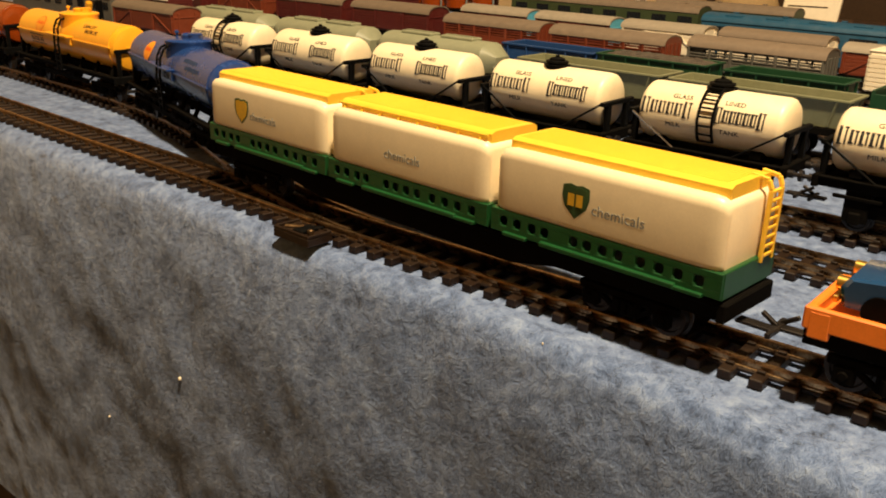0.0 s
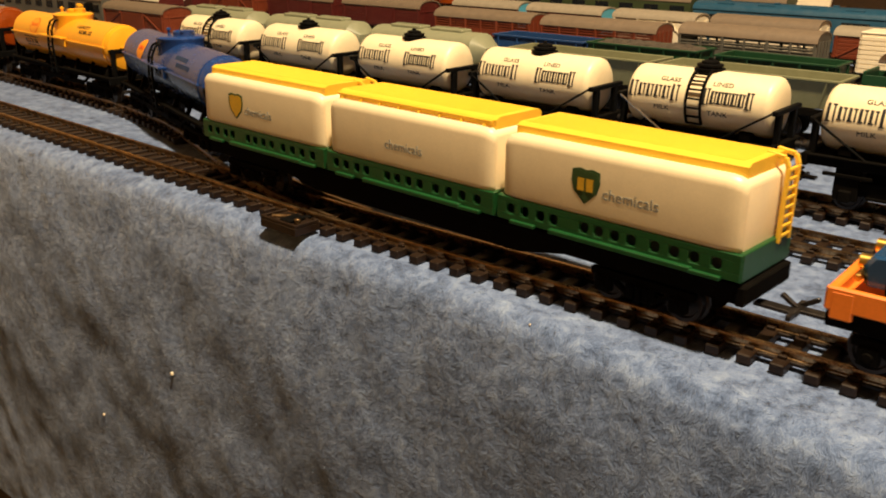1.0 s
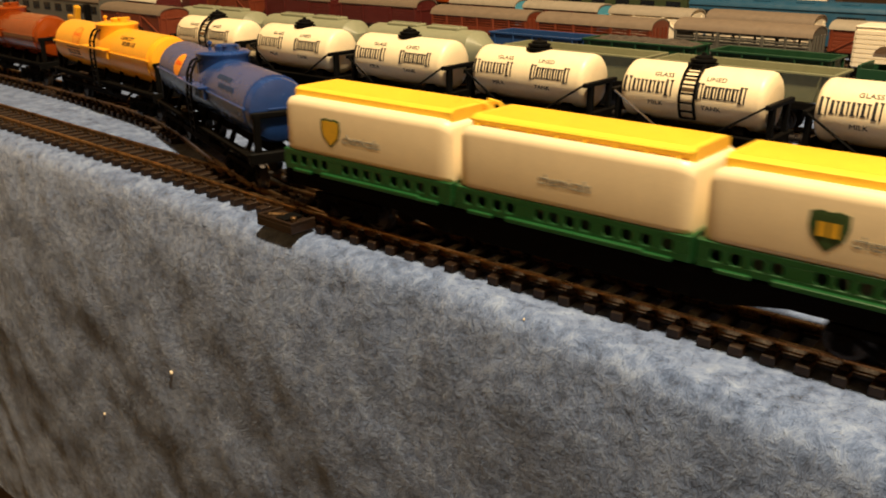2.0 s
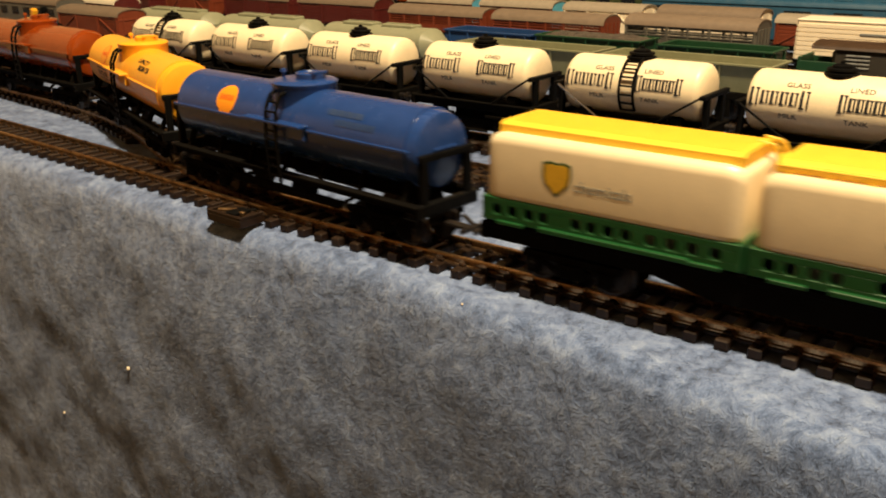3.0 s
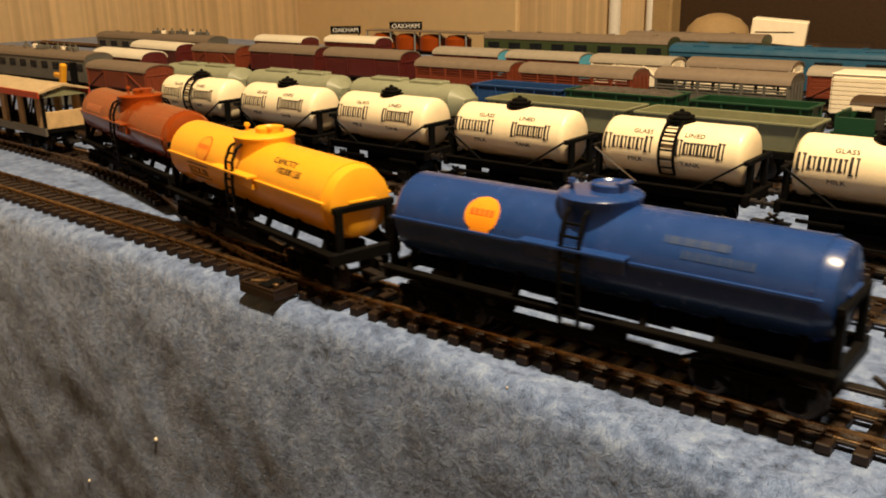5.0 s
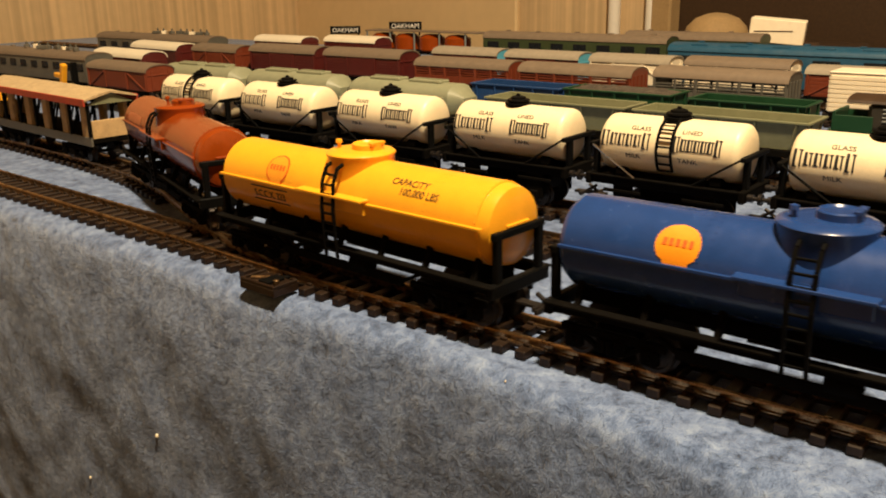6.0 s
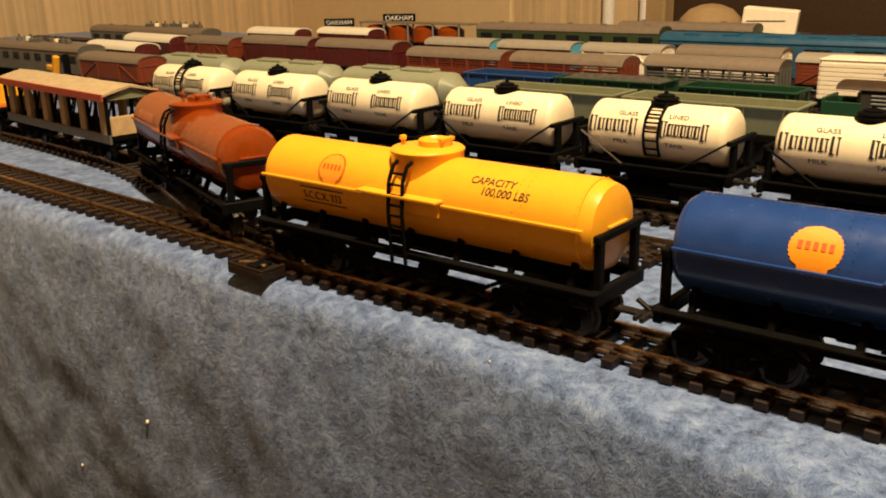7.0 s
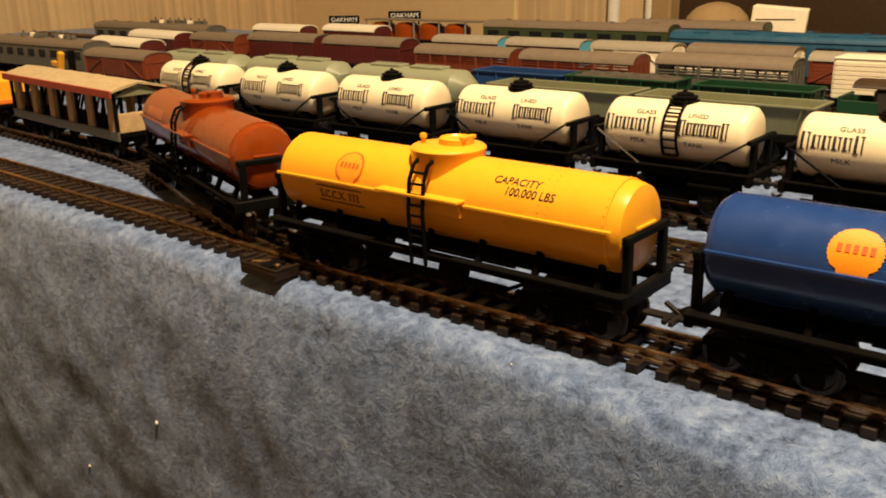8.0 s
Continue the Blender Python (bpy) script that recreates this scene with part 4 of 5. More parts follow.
def van(label, L, body, roofing, eave=0.036, top=0.044, brace=True, w=0.0150, end=None):
    """A covered van: planked body, doors, braces, arched roof."""
    t = thing("goods_van", label, "goods van", "parked wagons")
    underframe(t, L - 0.004)
    sec = [(-w, 0.0185), (w, 0.0185)] + arch(w, eave, top - 0.0012)
    b = part("body", Geo().prism(sec, -L / 2, L / 2), body, t)
    for s in (-1, 1):
        for k in range(6):
            part("plank", Geo().box(0, s * w, 0.0205 + 0.0028 * k, L - 0.001, 0.0004, 0.0022, 0.0001), body, b)
        for x in (-0.48, -0.18, 0.18, 0.48):
            part("upright", Geo().box(x * L, s * (w + 0.0004), (0.0185 + eave) / 2, 0.0018, 0.0014, eave - 0.0190), body, b)
        if brace:
            for q in (-1, 1):
                part("brace", Geo().beam((q * 0.46 * L, s * (w + 0.0004), 0.0195), (q * 0.2 * L, s * (w + 0.0004), eave - 0.002), 0.0014), body, b)
        part("door", Geo().box(0, s * (w + 0.0003), (0.0185 + eave) / 2, 0.33 * L, 0.0012, eave - 0.0215), body, b)
        for y in (-0.6, 0.6):
            part("end_upright", Geo().box(s * L / 2, y * w, (0.019 + eave) / 2 + 0.001, 0.0012, 0.0016, eave - 0.019), end or body, b)
        part("end_rail", Geo().box(s * L / 2, 0, eave - 0.003, 0.0012, 2 * w - 0.002, 0.0014), end or body, b)
        if end:
            part("end_panel", Geo().prism([(-w + 0.001, 0.019), (w - 0.001, 0.019)] + arch(w - 0.001, eave, top - 0.002), s * L / 2 - 0.0002, s * L / 2 + 0.0004 * s), end, b)
    roof(t, L + 0.0016, w + 0.0012, eave, top, roofing)
    return t


def cattle(label, L, body, roofing, eave=0.034, top=0.0420, w=0.0150):
    """A cattle wagon: planked below, open slats above, posts, arched roof."""
    t = thing("cattle_wagon", label, "cattle wagon", "parked wagons")
    underframe(t, L - 0.004)
    part("floor_board", Geo().box(0, 0, 0.0190, L, 2 * w, 0.0014), body, t)
    for s in (-1, 1):
        part("lower_side", Geo().box(0, s * w, 0.0226, L, 0.0012, 0.0066), body, t)
        for k in range(3):
            part("slat", Geo().box(0, s * w, 0.0272 + 0.0022 * k, L - 0.001, 0.0009, 0.0011), body, t)
        part("top_rail", Geo().box(0, s * w, eave - 0.0006, L, 0.0012, 0.0016), body, t)
        for k in range(7):
            x = -L / 2 + 0.001 + (L - 0.002) * k / 6
            part("post", Geo().box(x, s * (w + 0.0004), (0.019 + eave) / 2, 0.0024 if k in (2, 4) else 0.0017, 0.0016, eave - 0.0195), body, t)
        part("end_wall", Geo().prism([(-w, 0.0190), (w, 0.0190)] + arch(w, eave, top - 0.0012), s * L / 2 - 0.0007, s * L / 2 + 0.0007), body, t)
        for y in (-0.7, -0.25, 0.25, 0.7):
            part("end_upright", Geo().box(s * (L / 2 + 0.0009), y * w, (0.019 + eave) / 2 + 0.001, 0.0012, 0.0015, eave - 0.019), body, t)
    roof(t, L + 0.002, w + 0.0014, eave, top, roofing)
    return t


def open_wagon(name, label, L, body, top=0.036, taper=0.0, load=None, w=0.0155, floor_z=0.0195):
    """An open or hopper wagon with thin sides, rim and ribs; taper: how far the floor draws in."""
    t = thing(name, label, "open wagon", "parked wagons")
    underframe(t, L - 0.008)
    lo = (L / 2 - taper, w - taper * 0.5)
    hi = (L / 2, w)
    g = Geo()
    th = 0.0012
    for (a, b) in (((-1, -1), (1, -1)), ((1, -1), (1, 1)), ((1, 1), (-1, 1)), ((-1, 1), (-1, -1))):
        P = []
        for inset in (0, th):
            for z, (lx, ly) in ((floor_z, lo), (top, hi)):
                for c in (a, b):
                    P.append((c[0] * (lx - inset), c[1] * (ly - inset), z))
        g.add(P, [(0, 1, 3, 2), (5, 4, 6, 7), (2, 3, 7, 6), (1, 0, 4, 5), (0, 2, 6, 4), (3, 1, 5, 7)])
    part("sides", g, body, t, smooth=False)
    part("floor_board", Geo().box(0, 0, floor_z, 2 * lo[0], 2 * lo[1], 0.0014), body, t)
    for s in (-1, 1):
        part("rim", Geo().box(0, s * (w + 0.0003), top - 0.0003, L + 0.002, 0.0022, 0.0013), body, t)
        part("end_rim", Geo().box(s * (L / 2 + 0.0002), 0, top - 0.0003, 0.0022, 2 * w, 0.0013), body, t)
        for k in range(5):
            f = -0.44 + 0.22 * k
            part("rib", Geo().beam((f * 2 * lo[0], s * (lo[1] + 0.0004), floor_z), (f * L, s * (hi[1] + 0.0004), top - 0.001), 0.0014), body, t)
        for y in (-0.6, 0.6):
            part("end_rib", Geo().beam((s * (lo[0] + 0.0004), y * lo[1], floor_z), (s * (hi[0] + 0.0004), y * hi[1], top - 0.001), 0.0014), body, t)
    if load:
        V, F, nx, ny = [], [], 36, 12
        for i in range(nx + 1):
            for j in range(ny + 1):
                u, v = i / nx, j / ny
                e = min(u, 1 - u, v * 0.35, (1 - v) * 0.35) * 8
                z = top - 0.0012 + 0.0032 * min(1, e) + 0.0016 * noise.noise(Vector((u * 22, v * 9, 1.7)))
                V.append(((u - 0.5) * (L - 0.0025), (v - 0.5) * (2 * w - 0.0025), z))
        for i in range(nx):
            for j in range(ny):
                F.append((i * (ny + 1) + j, (i + 1) * (ny + 1) + j, (i + 1) * (ny + 1) + j + 1, i * (ny + 1) + j + 1))
        part("coal_load", Geo().add(V, F), load, t, "brown-black coal load", smooth=False)
    return t


def covered_hopper(label, L):
    """A round-topped covered hopper with roof hatches and ribbed ends."""
    t = thing("covered_hopper", label, "hopper wagon", "covered hoppers")
    underframe(t, L - 0.012)
    w = 0.0152
    sec = [(-0.009, 0.0165), (0.009, 0.0165), (w, 0.026), (w, 0.0315), (w * 0.93, 0.0352), (w * 0.72, 0.0382), (w * 0.40, 0.0400), (0, 0.0406), (-w * 0.40, 0.0400), (-w * 0.72, 0.0382), (-w * 0.93, 0.0352), (-w, 0.0315), (-w, 0.026)]
    part("body", Geo().prism(sec, -L / 2 + 0.010, L / 2 - 0.010), SAGE, t)
    low = [(y * 0.96, 0.020 + (z - 0.020) * 0.93) for y, z in sec]
    for s in (-1, 1):
        g = Geo()
        n = len(sec)
        a, b = s * (L / 2 - 0.010), s * L / 2
        g.add([(a, y, z) for y, z in sec] + [(b, y * 0.55, min(z, 0.031)) for y, z in sec], [(k, (k + 1) % n, n + (k + 1) % n, n + k) for k in range(n)] + [tuple(range(n, 2 * n))])
        part("sloped_end", g, SAGE, t)
        for y in (-0.55, 0, 0.55):
            part("end_rib", Geo().beam((s * (L / 2 - 0.009), y * w, 0.0385 - abs(y) * 0.003), (s * (L / 2 + 0.001), y * w, 0.020), 0.0013), SAGE, t)
        part("end_platform", Geo().box(s * (L / 2 - 0.002), 0, 0.0190, 0.008, 0.030, 0.0015), UNDER, t)
        part("hatch", Geo().box(s * L * 0.17, 0, 0.0410, L * 0.26, 0.0120, 0.0024, 0.0006), SAGE, t)
        part("hatch_ridge", Geo().box(s * L * 0.17, 0, 0.0424, L * 0.24, 0.0022, 0.0010), SAGE, t)
        for x in (-0.38, -0.13, 0.13, 0.38):
            part("rib", Geo().box(x * L, s * (w + 0.0004), 0.0285, 0.0014, 0.0014, 0.0070), SAGE, t)
    return t


def coach(label, L, side, roofing, windows, eave=0.041, top=0.0495, pipes=False):
    """A bogie coach or diesel unit with arched roof and a row of windows."""
    t = thing("coach", label, "coach", "parked coaches")
    w = 0.0165
    part("body", Geo().prism([(-w, 0.012), (w, 0.012)] + arch(w, eave, top - 0.001), -L / 2, L / 2), side, t)
    roof(t, L + 0.001, w + 0.0008, eave, top, roofing)
    for k in range(windows):
        x = -L / 2 + L * (k + 0.5) / windows
        for s in (-1, 1):
            part("window", Geo().box(x, s * w, eave - 0.008, L / windows * 0.55, 0.0010, 0.0080), GLASSY, t)
    for k in range(int(L / 0.05)):
        part("roof_vent", Geo().box(-L / 2 + 0.025 + 0.05 * k, 0.004 * (-1) ** k, top + 0.0003, 0.005, 0.004, 0.0016), roofing, t)
    part("lower_rail", Geo().box(0, -w, 0.0125, L, 0.002, 0.0018), UNDER, t)
    if pipes:
        for k in range(7):
            part("panel_grille", Geo().box(-L * 0.4 + L * 0.13 * k, -0.0118, top - 0.0022, 0.016, 0.0024, 0.0030), side, t)
    for x in (-L * 0.36, L * 0.36):
        bogie(t, x)
    return t


def berth(x, y, turn=0.0):
    """A pose on the siding that crosses x = -0.2 at y."""
    return pose(x, row_y(y, x), RAILTOP, 0, 0, LEAN_DEG + turn)


def place(t, x, y, turn=0.0):
    t.matrix_basis = berth(x, y, turn)
    return t


# ---- parked milk tanks ----
plain = milk_tank("cream milk tank wagon with black lettering", False)
with_ladder = milk_tank("cream milk tank wagon with black ladder and bright wire", True, True)
PITCH = 0.0912
place(with_ladder, -0.1830, 0.447)
place(plain, -0.1830 - PITCH, 0.447)
copy_thing(with_ladder, berth(-0.1830 - 4 * PITCH, 0.447))
for k in (-3, -2, 1, 2):
    copy_thing(plain, berth(-0.1830 + k * PITCH, 0.447))

# ---- hopper siding ----
HY, OY, CY, VY = 0.575, 0.655, 0.735, 0.815
hop = place(covered_hopper("grey-green covered hopper wagon with roof hatches", 0.119), -0.473, HY)
copy_thing(hop, berth(-0.599, HY))
copy_thing(hop, berth(-0.725, HY))
oh = place(open_wagon("hopper_wagon", "empty olive-grey open hopper wagon", 0.107, OLIVE, 0.0350, 0.004), -0.335, HY)
copy_thing(oh, berth(-0.221, HY))

# ---- open wagons ----
place(open_wagon("open_wagon", "empty blue open wagon", 0.083, OPENBLUE, 0.0325), -0.426, OY)
place(open_wagon("open_wagon", "green open wagon heaped with coal", 0.086, OPENGREEN, 0.0335, load=COAL), -0.337, OY)
place(open_wagon("open_wagon", "empty dark green open wagon", 0.079, OPENGREEN, 0.0328), -0.2405, OY)


def brake_van():
    t = thing("brake_van", "green brake van with a dark roof and pale slatted panel", "brake van", "parked wagons")
    underframe(t, 0.084)
    part("platform", Geo().box(0, 0, 0.0190, 0.088, 0.030, 0.002), OPENGREEN, t)
    part("cabin", Geo().box(0.006, 0, 0.0290, 0.056, 0.029, 0.0180), material("dark_cabin", (0.03, 0.026, 0.018), 0.5), t)
    part("end_wall", Geo().box(-0.041, 0, 0.0255, 0.002, 0.030, 0.0120), OPENGREEN, t)
    for s in (-1, 1):
        part("side_sheet", Geo().box(-0.030, s * 0.0145, 0.0245, 0.024, 0.0012, 0.0095), OPENGREEN, t)
        for k in range(4):
            part("slat", Geo().box(-0.006, s * 0.0148, 0.0270 + 0.0024 * k, 0.014, 0.0008, 0.0009), GREYINK, t)
    roof(t, 0.068, 0.0158, 0.0375, 0.0415, DARKWOOD)
    return t


place(brake_van(), -0.143, OY)

# ---- cattle wagons and red vans ----
cw = place(cattle("red-brown cattle wagon with open slats and grey roof", 0.110, BAUXITE, ROOF), -0.4275, CY)
copy_thing(cw, berth(-0.549, CY))
place(cattle("dark grey cattle wagon with open slats", 0.106, GREYWAG, ROOF, 0.0365, 0.0445), -0.2995, CY)
rv = place(van("maroon van with grey arched roof", 0.107, MAROON, ROOF, 0.0385, 0.0465, False), -0.677, CY)
copy_thing(rv, berth(-0.798, CY))


def crate_van():
    """The pale slatted van body."""
    t = thing("pale_van", "pale cream plank-sided van with ribbed sides", "goods van", "parked wagons")
    underframe(t, 0.092)
    part("body", Geo().box(0, 0, 0.0325, 0.096, 0.030, 0.0280, 0.001), PALECARD, t)
    for s in (-1, 1):
        for k in range(8):
            part("plank", Geo().box(0, s * 0.0152, 0.0208 + 0.0032 * k, 0.0945, 0.0008, 0.0026), PALECARD, t)
        for k in range(8):
            part("end_plank", Geo().box(s * 0.0482, 0, 0.0208 + 0.0032 * k, 0.0008, 0.0285, 0.0026), PALECARD, t)
        part("hinge", Geo().box(0.004, s * 0.0158, 0.0390, 0.018, 0.0008, 0.0014), GREYINK, t)
    part("roof", Geo().box(0, 0, 0.0468, 0.097, 0.031, 0.0016, 0.0006), WHITEROOF, t)
    return t


place(crate_van(), -0.170, CY)
place(van("brown van with diagonal bracing and grey roof", 0.092, BAUXITE, ROOF2, 0.036, 0.0425), -0.220, VY)

# ---- vans with blue ends ----
bv = place(van("tan-roofed van with sky-blue ends", 0.084, MAROON, ROOF2, 0.0375, 0.0445, False, end=SKYBLUE), -0.518, VY)
copy_thing(bv, berth(-0.612, VY))
place(van("cream van with grey-brown roof and dark corner posts", 0.080, PALECARD, ROOF2, 0.0375, 0.0445, True), -0.4237, VY)
place(van("grey-roofed van behind the cattle wagon", 0.090, PALECARD, ROOF, 0.0385, 0.0455, True), -0.3238, VY)

# ---- coaches and far stock ----
place(coach("blue bogie coach with dark recesses in its side", 0.298, RAILBLUE, RAILBLUE, 7, 0.043, 0.0505, True), -0.280, 0.895)
place(coach("dark green coach with grey-brown roof", 0.250, COACHGREEN, ROOF, 8, 0.040, 0.0480), -0.615, 1.003)
place(coach("dark green coach with a plain grey roof", 0.166, COACHGREEN, ROOF, 6, 0.040, 0.0485), -0.500, 1.07)


def barrel_wagon():
    t = thing("barrel_wagon", "low wagon carrying four rust-red tanks under a grey platform", "tank wagon", "parked wagons")
    underframe(t, 0.16)
    for k in range(4):
        part("tank", Geo().lathe([(0.018, 0.0), (0.018, 0.016), (0.020, 0.018), (0.036, 0.018), (0.040, 0.012), (0.041, 0.0)], "z", (-0.066 + 0.044 * k, 0, 0), 24), ORANGE, t)
    part("platform", Geo().box(0.01, 0, 0.0440, 0.20, 0.028, 0.0016), ROOF, t)
    for k in range(5):
        part("post", Geo().rod((-0.088 + 0.044 * k, -0.012, 0.018), (-0.088 + 0.044 * k, -0.012, 0.044), 0.0012), GREYINK, t)
    return t


place(barrel_wagon(), -0.865, 1.010)


def name_board(x, y, z0):
    t = thing("station_name_board", "black station name board with pale letters on two posts", "sign", "station signs", pose(x, y, 0, 0, 0, 38))
    part("panel", Geo().box(0, 0, z0 + 0.00625, 0.050, 0.0022, 0.0125), BLACK, t)
    for s in (-1, 1):
        part("post", Geo().rod((s * 0.021, 0.002, 0.0), (s * 0.021, 0.002, z0 + 0.0125), 0.0014), BLACK, t)
    me = lettering("OAKHAM", 0.0100)
    for v in me.vertices:
        v.co = (v.co.x, -0.0013 - v.co.z, z0 + 0.0030 + v.co.y)
    part("lettering", me, WHITEPAINT, t)
    me.materials.clear()
    me.materials.append(WHITEPAINT)


name_board(-1.122, 1.035, 0.0335)
name_board(-0.980, 1.035, 0.0435)


def far_box():
    t = thing("cardboard_box", "small pale cardboard box with a dark slit, lying askew", "box", at=pose(-0.425, 1.10, 0.0, 0, 0, 20))
    part("stand", Geo().box(0, 0, 0.020, 0.10, 0.06, 0.040), DARKWOOD, t)
    part("carton", Geo().box(0, 0, 0.0545, 0.060, 0.040, 0.027, 0.001, Matrix.Rotation(radians(5), 3, "Y")), PALECARD, t)
    part("slit", Geo().box(-0.004, -0.0203, 0.0550, 0.042, 0.0006, 0.0012), DARKWOOD, t)


far_box()

# ---- stock at the far left ----
wr = place(van("maroon van with an off-white arched roof", 0.110, MAROON, WHITEROOF, 0.036, 0.044, False), -0.943, 0.629, -4)
copy_thing(wr, berth(-1.017, 0.721, -5))
place(van("brown van with grey roof", 0.082, BAUXITE, ROOF, 0.036, 0.044), -0.908, 0.728, 0)
place(van("red-brown van with grey-brown roof", 0.104, BAUXITE, ROOF, 0.036, 0.043), -0.800, 0.542, -1)
wr2 = place(van("maroon van with a cream roof", 0.092, MAROON, WHITEROOF, 0.038, 0.0455, False), -0.951, 0.855, -1)
copy_thing(wr2, berth(-0.856, 0.888, -2))
place(coach("dark grey coach with a weathered roof and red lower panels", 0.221, GREYWAG, ROOF, 9, 0.037, 0.0445), -1.030, 0.580)
place(coach("dark grey coach with pale clutter on its roof", 0.265, GREYWAG, ROOF, 9, 0.038, 0.0460), -1.150, 0.800)


def roof_clutter():
    """Loose fittings lying on the two dark coaches' roofs."""
    for k in range(16):
        x = -1.070 + 0.016 * k if k < 8 else -1.150 + 0.015 * (k - 8)
        on = (x, row_y(0.580 if k < 8 else 0.800, x))
        t = thing("loose_fitting", "small loose model fitting lying on a coach roof", "model part", "loose fittings", pose(on[0], on[1] + random.uniform(-0.004, 0.004), (0.0502 if k < 8 else 0.0517), 0, 0, random.uniform(-40, 40)))
        w = random.uniform(0.006, 0.013)
        part("block", Geo().box(0, 0, 0.002, w, 0.006, random.uniform(0.0035, 0.0055)), PALECARD if k % 4 == 1 else GREYWAG, t)
        part("peg", Geo().rod((w * 0.2, 0, 0.003), (w * 0.2, 0, 0.0075), 0.0012), GREYWAG, t)


roof_clutter()


def yard_crane():
    t = thing("yard_crane", "small yellow crane arm beside dark posts", "crane", at=pose(-0.905, 0.468, 0))
    part("base", Geo().box(0, 0, 0.010, 0.04, 0.03, 0.020), GREYWAG, t)
    part("mast", Geo().beam((0, 0, 0.02), (0.008, 0, 0.043), 0.006), YELLOW, t)
    part("jib", Geo().beam((0.002, 0, 0.030), (-0.014, 0, 0.031), 0.005), YELLOW, t)
    part("post", Geo().beam((0.030, 0, 0.0), (0.030, 0, 0.046), 0.006), BLACK, t)


yard_crane()


def orange_post():
    """The wooden toy signal at the far right."""
    t = thing("signal_post", "orange wooden post with a round yellow disc", "signal", at=pose(-0.06, 0.99, 0))
    part("post", Geo().box(0.012, 0, 0.045, 0.016, 0.012, 0.090), ORANGE_FLAT, t)
    part("disc", Geo().lathe([(-0.003, 0.0), (-0.003, 0.013), (0.003, 0.013), (0.003, 0.0)], "y", (-0.004, -0.009, 0.058), 20), YELLOW, t)


orange_post()


# ---- the train ----
def covered_crate_wagon():
    """A bogie wagon with posts, tan columns and a papered roof with red eaves."""
    t = thing("covered_wagon", "bogie wagon with tan columns and red-edged paper roof", "covered wagon", "train of wagons")
    L = 0.165
    part("floor_frame", Geo().box(0, 0, 0.0165, L, 0.030, 0.0040), UNDER, t)
    for s in (-1, 1):
        part("side_sill", Geo().box(0, s * 0.0152, 0.0160, L, 0.0016, 0.0060), GREYWAG, t)
        part("eave_board", Geo().box(0, s * 0.0188, 0.0425, L + 0.005, 0.0014, 0.0046), REDPAINT, t, "red painted eave board")
        for k in range(6):
            part("column", Geo().box(-0.073 + 0.0292 * k, s * 0.0135, 0.0300, 0.0080, 0.0030, 0.0230), TANWOOD, t, "tan column")
        for k in range(7):
            part("post", Geo().box(-0.081 + 0.0270 * k, s * 0.0150, 0.0300, 0.0022, 0.0020, 0.0235), BLACK, t)
        for k in range(5):
            part("brace", Geo().beam((-0.066 + 0.0292 * k, s * 0.0128, 0.0190), (-0.052 + 0.0292 * k, s * 0.0128, 0.0410), 0.0012), BLACK, t)
        part("end_panel", Geo().box(s * (L / 2 - 0.001), 0, 0.0240, 0.0016, 0.028, 0.0120), TANWOOD, t)
        part("end_gable", Geo().prism([(-0.016, 0.0405), (0.016, 0.0405), (0.0, 0.0480)], s * L / 2 - 0.001, s * L / 2 + 0.001), OLIVE, t)
        coupling(t, s * 0.083, s)
    V, F, n = [], [], 30
    sec = [(-0.0185, 0.0445), (-0.0130, 0.0463), (-0.006, 0.0480), (0, 0.0488), (0.006, 0.0480), (0.0130, 0.0463), (0.0185, 0.0445), (0.0185, 0.0436), (0, 0.0476), (-0.0185, 0.0436)]
    k = len(sec)
    for i in range(n + 1):
        x = -L / 2 - 0.003 + (L + 0.006) * i / n
        V += [(x, y, z + 0.0006 * noise.noise(Vector((x * 120, y * 160, z * 10)))) for y, z in sec]
    for i in range(n):
        F += [(i * k + j, i * k + (j + 1) % k, (i + 1) * k + (j + 1) % k, (i + 1) * k + j) for j in range(k)]
    F += [tuple(range(k)), tuple(n * k + j for j in range(k))]
    part("papered_roof", Geo().add(V, F), TARP, t, "creased tan papered roof")
    sets = []
    for x in (-0.050, 0.050):
        sets += bogie(t, x)[1]
    WHEELSETS[t.name] = sets
    return t


def yellow_wagon():
    t = thing("low_sided_wagon", "yellow and orange low-sided bogie wagon at the train's tail", "open wagon", "train of wagons")
    part("deck", Geo().box(0, 0, 0.0175, 0.14, 0.030, 0.003), UNDER, t)
    part("body", Geo().box(0.0, 0, 0.0290, 0.134, 0.028, 0.0200, 0.003), YELLOW, t)
    part("stripe", Geo().box(0.0, 0, 0.0210, 0.136, 0.0300, 0.0040), ORANGE_FLAT, t)
    sets = []
    for x in (-0.045, 0.045):
        sets += bogie(t, x)[1]
    coupling(t, 0.07, 1)
    WHEELSETS[t.name] = sets
    return t


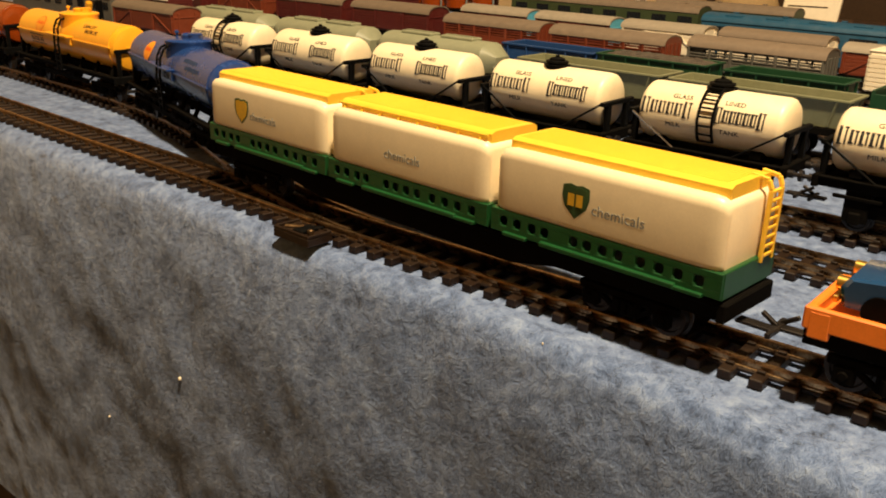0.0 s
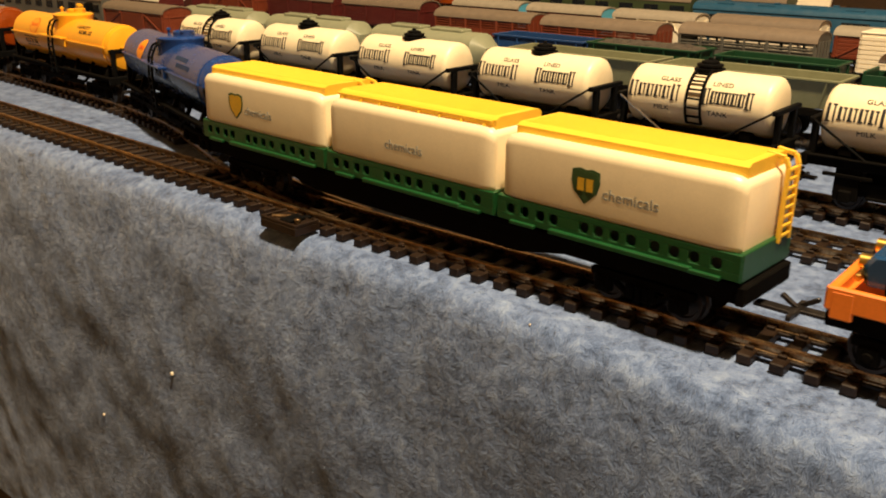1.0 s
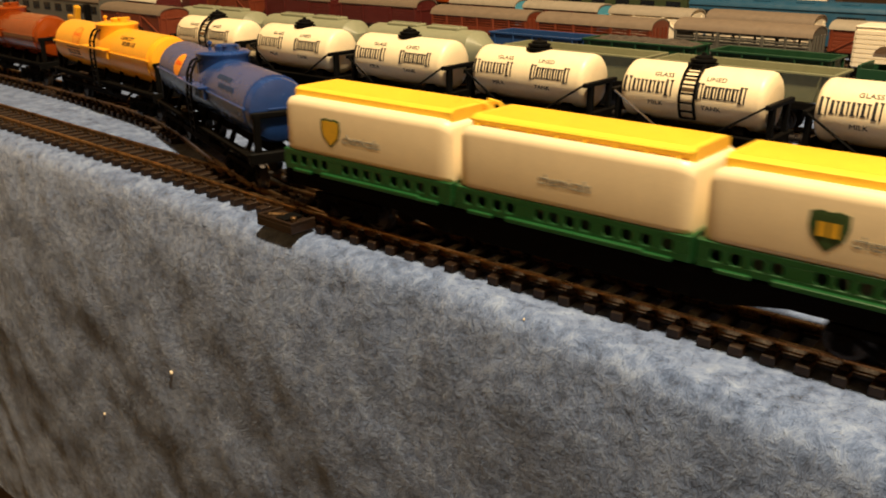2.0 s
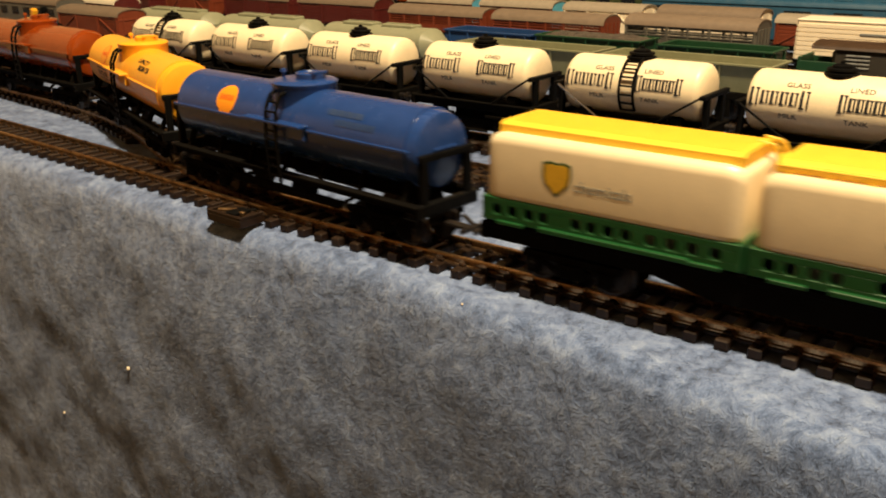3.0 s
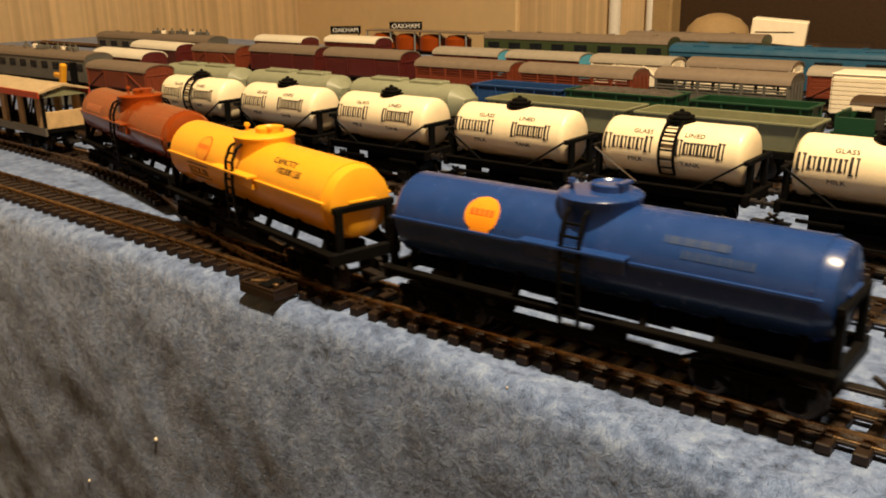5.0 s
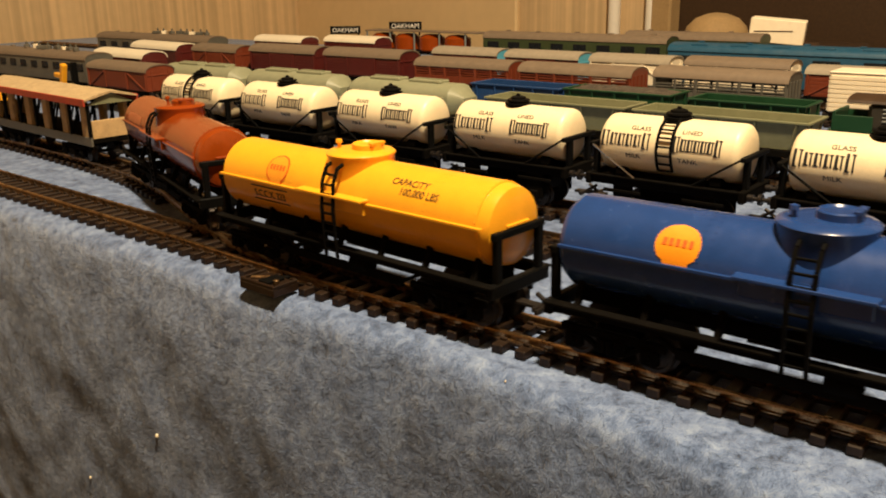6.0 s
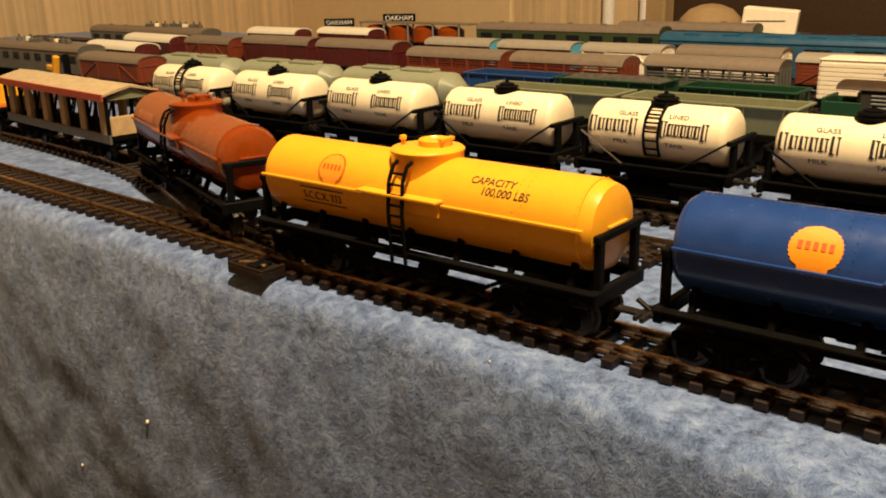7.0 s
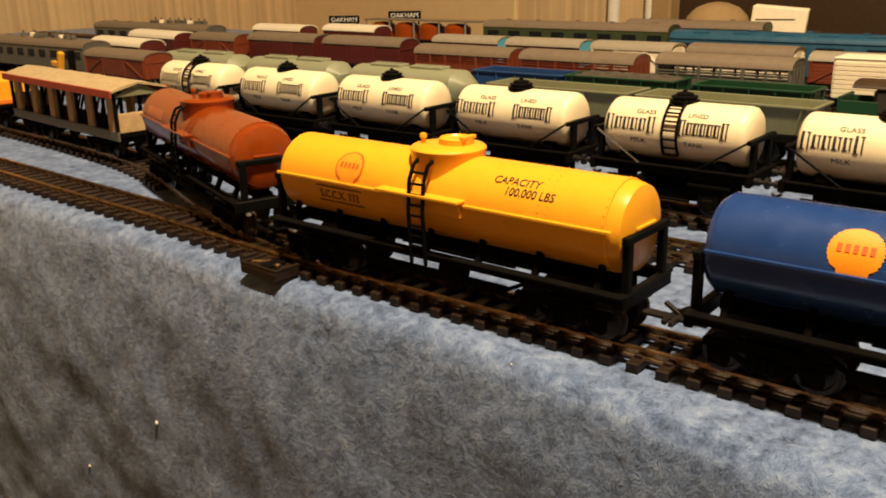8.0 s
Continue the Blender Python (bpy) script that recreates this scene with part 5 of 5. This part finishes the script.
def orange_flat():
    t = thing("low_wagon", "bright orange low-lipped flat wagon with a black underframe", "flat wagon", "train of wagons")
    L = 0.150
    part("deck", Geo().box(0, 0, 0.0190, L, 0.031, 0.0030, 0.0006), ORANGE_FLAT, t)
    for s in (-1, 1):
        part("side_lip", Geo().box(0, s * 0.0154, 0.0208, L + 0.001, 0.0020, 0.0066, 0.0005), ORANGE_FLAT, t)
        part("end_lip", Geo().box(s * (L / 2 - 0.001), 0, 0.0208, 0.0026, 0.031, 0.0066, 0.0005), ORANGE_FLAT, t)
        part("solebar", Geo().box(0, s * 0.0140, 0.0150, L, 0.002, 0.0050), UNDER, t)
        coupling(t, s * 0.075, s)
        for q in (-1, 1):
            part("corner_block", Geo().box(q * (L / 2 - 0.004), s * 0.0150, 0.0192, 0.006, 0.0030, 0.0080, 0.0005), ORANGE_FLAT, t)
    sets = []
    for x in (-0.050, 0.050):
        sets += bogie(t, x)[1]
    WHEELSETS[t.name] = sets
    return t


def toy_car():
    """The blue car carried on the orange wagon; its base is at z = 0."""
    t = thing("toy_car", "dark blue model car with gilt lamps on the orange wagon", "model car", "train load")
    blue = material("car_blue", (0.012, 0.05, 0.13), 0.2, vary=0.1, coat=0.5)
    sec = [(-0.027, 0.004), (-0.028, 0.009), (-0.026, 0.012), (-0.012, 0.0135), (-0.007, 0.019), (0.010, 0.0195), (0.018, 0.0145), (0.027, 0.0125), (0.028, 0.006), (0.026, 0.004)]
    n = len(sec)
    rings = [(-0.0112, 0.95), (-0.0098, 1.0), (0.0098, 1.0), (0.0112, 0.95)]
    V = [(x * k, y, 0.004 + (z - 0.004) * k) for y, k in rings for x, z in sec]
    F = [(i * n + j, i * n + (j + 1) % n, (i + 1) * n + (j + 1) % n, (i + 1) * n + j) for i in range(3) for j in range(n)] + [tuple(range(n))[::-1], tuple(3 * n + j for j in range(n))]
    part("body", Geo().add(V, F), blue, t)
    for s in (-1, 1):
        part("lamp", Geo().lathe([(-0.0292, 0.0), (-0.0292, 0.0020), (-0.0262, 0.0020)], "x", (0, s * 0.0080, 0.0095), 14), BRASS, t, "gilt lamp")
        part("bumper", Geo().box(s * 0.0285, 0, 0.0055, 0.0016, 0.022, 0.0020), BRASS, t)
        part("side_window", Geo().box(0.001, s * 0.0113, 0.0158, 0.014, 0.0006, 0.0036), GLASSY, t)
        for q in (-1, 1):
            part("wheel", Geo().lathe([(-0.0015, 0.0), (-0.0015, 0.0046), (0.0015, 0.0046), (0.0015, 0.0)], "y", (q * 0.0170, s * 0.0105, 0.0046), 18), BLACK, t)
    return t


# offset of each wagon's middle behind the reference mark, and half its bogie spacing
TRAIN = [
    (orange_flat(), 0.2320, 0.050),
    (freight_flat(), 0.0035, 0.100),
    (bogie_tank("blue bogie tank wagon with an orange scallop emblem", BLUE, BLACK, "blue"), -0.2325, 0.056),
    (bogie_tank("yellow bogie tank wagon with black lettering", YELLOW, BLACK, "yellow"), -0.4090, 0.056),
    (bogie_tank("rust-orange bogie tank wagon with a worn patch", ORANGE, BLACK, "orange"), -0.5900, 0.056),
    (covered_crate_wagon(), -0.806, 0.055),
    (yellow_wagon(), -0.980, 0.045),
]
LOADS = [
    (toy_car(), 0, pose(-0.041, 0, 0.0205)),
    (tank_container("cream tank container with a gold shield on a green base", 1, "end"), 1, pose(-0.0885, 0, 0.0183)),
    (tank_container("cream tank container with a yellow side ladder rail", 0, "side"), 1, pose(0, 0, 0.0183)),
    (tank_container("cream tank container with a yellow end ladder and green shield", 2, "end"), 1, pose(0.0885, 0, 0.0183)),
]

# how far the train's reference mark has run, by seconds
MARK = [(0, 0.0271), (0.5, 0.0286), (0.75, 0.0314), (1.0, 0.0365), (1.2, 0.0441), (1.6, 0.074), (2.0, 0.1111), (2.3, 0.1472), (2.5, 0.172), (3.0, 0.2378), (3.25, 0.2708), (3.5, 0.2988), (3.75, 0.3163), (4.0, 0.3241), (4.25, 0.3269), (4.5, 0.3302), (4.7, 0.3385), (5.2, 0.3722), (5.8, 0.4175), (6.0, 0.4277), (6.5, 0.4467), (6.75, 0.4601), (7.0, 0.4712), (7.2, 0.4719), (8.0, 0.472)]


def mark(t):
    """The run at t seconds, smoothed between the rows."""
    for k in range(len(MARK) - 1):
        (ta, a), (tb, b) = MARK[k], MARK[k + 1]
        if ta <= t <= tb:
            def slope(i):
                if i <= 0 or i >= len(MARK) - 1:
                    return 0.0
                l = (MARK[i][1] - MARK[i - 1][1]) / (MARK[i][0] - MARK[i - 1][0])
                r = (MARK[i + 1][1] - MARK[i][1]) / (MARK[i + 1][0] - MARK[i][0])
                return 0.0 if l * r <= 0 else 2 * l * r / (l + r)
            h, u = tb - ta, (t - ta) / (tb - ta)
            return a * (2 * u ** 3 - 3 * u * u + 1) + b * (3 * u * u - 2 * u ** 3) + h * slope(k) * (u ** 3 - 2 * u * u + u) + h * slope(k + 1) * (u ** 3 - u * u)
    return MARK[-1][1]


def motions():
    """Every wagon follows the line; loads ride with their wagon; wheels roll."""
    times = [0.2 * k for k in range(41)]
    fine = [k / 15 for k in range(121)]
    for w, off, half in TRAIN:
        walk(w, [(t, on_bogies(mark(t) + off, half)) for t in times])
        for ax in WHEELSETS[w.name]:
            x, z = ax.location.x, ax.location.z
            walk(ax, [(t, pose(x, 0, z, 0, math.degrees(mark(t) / 0.0062), 0)) for t in fine])
    for load, k, m in LOADS:
        w, off, half = TRAIN[k]
        walk(load, [(t, on_bogies(mark(t) + off, half) @ m) for t in times])


motions()
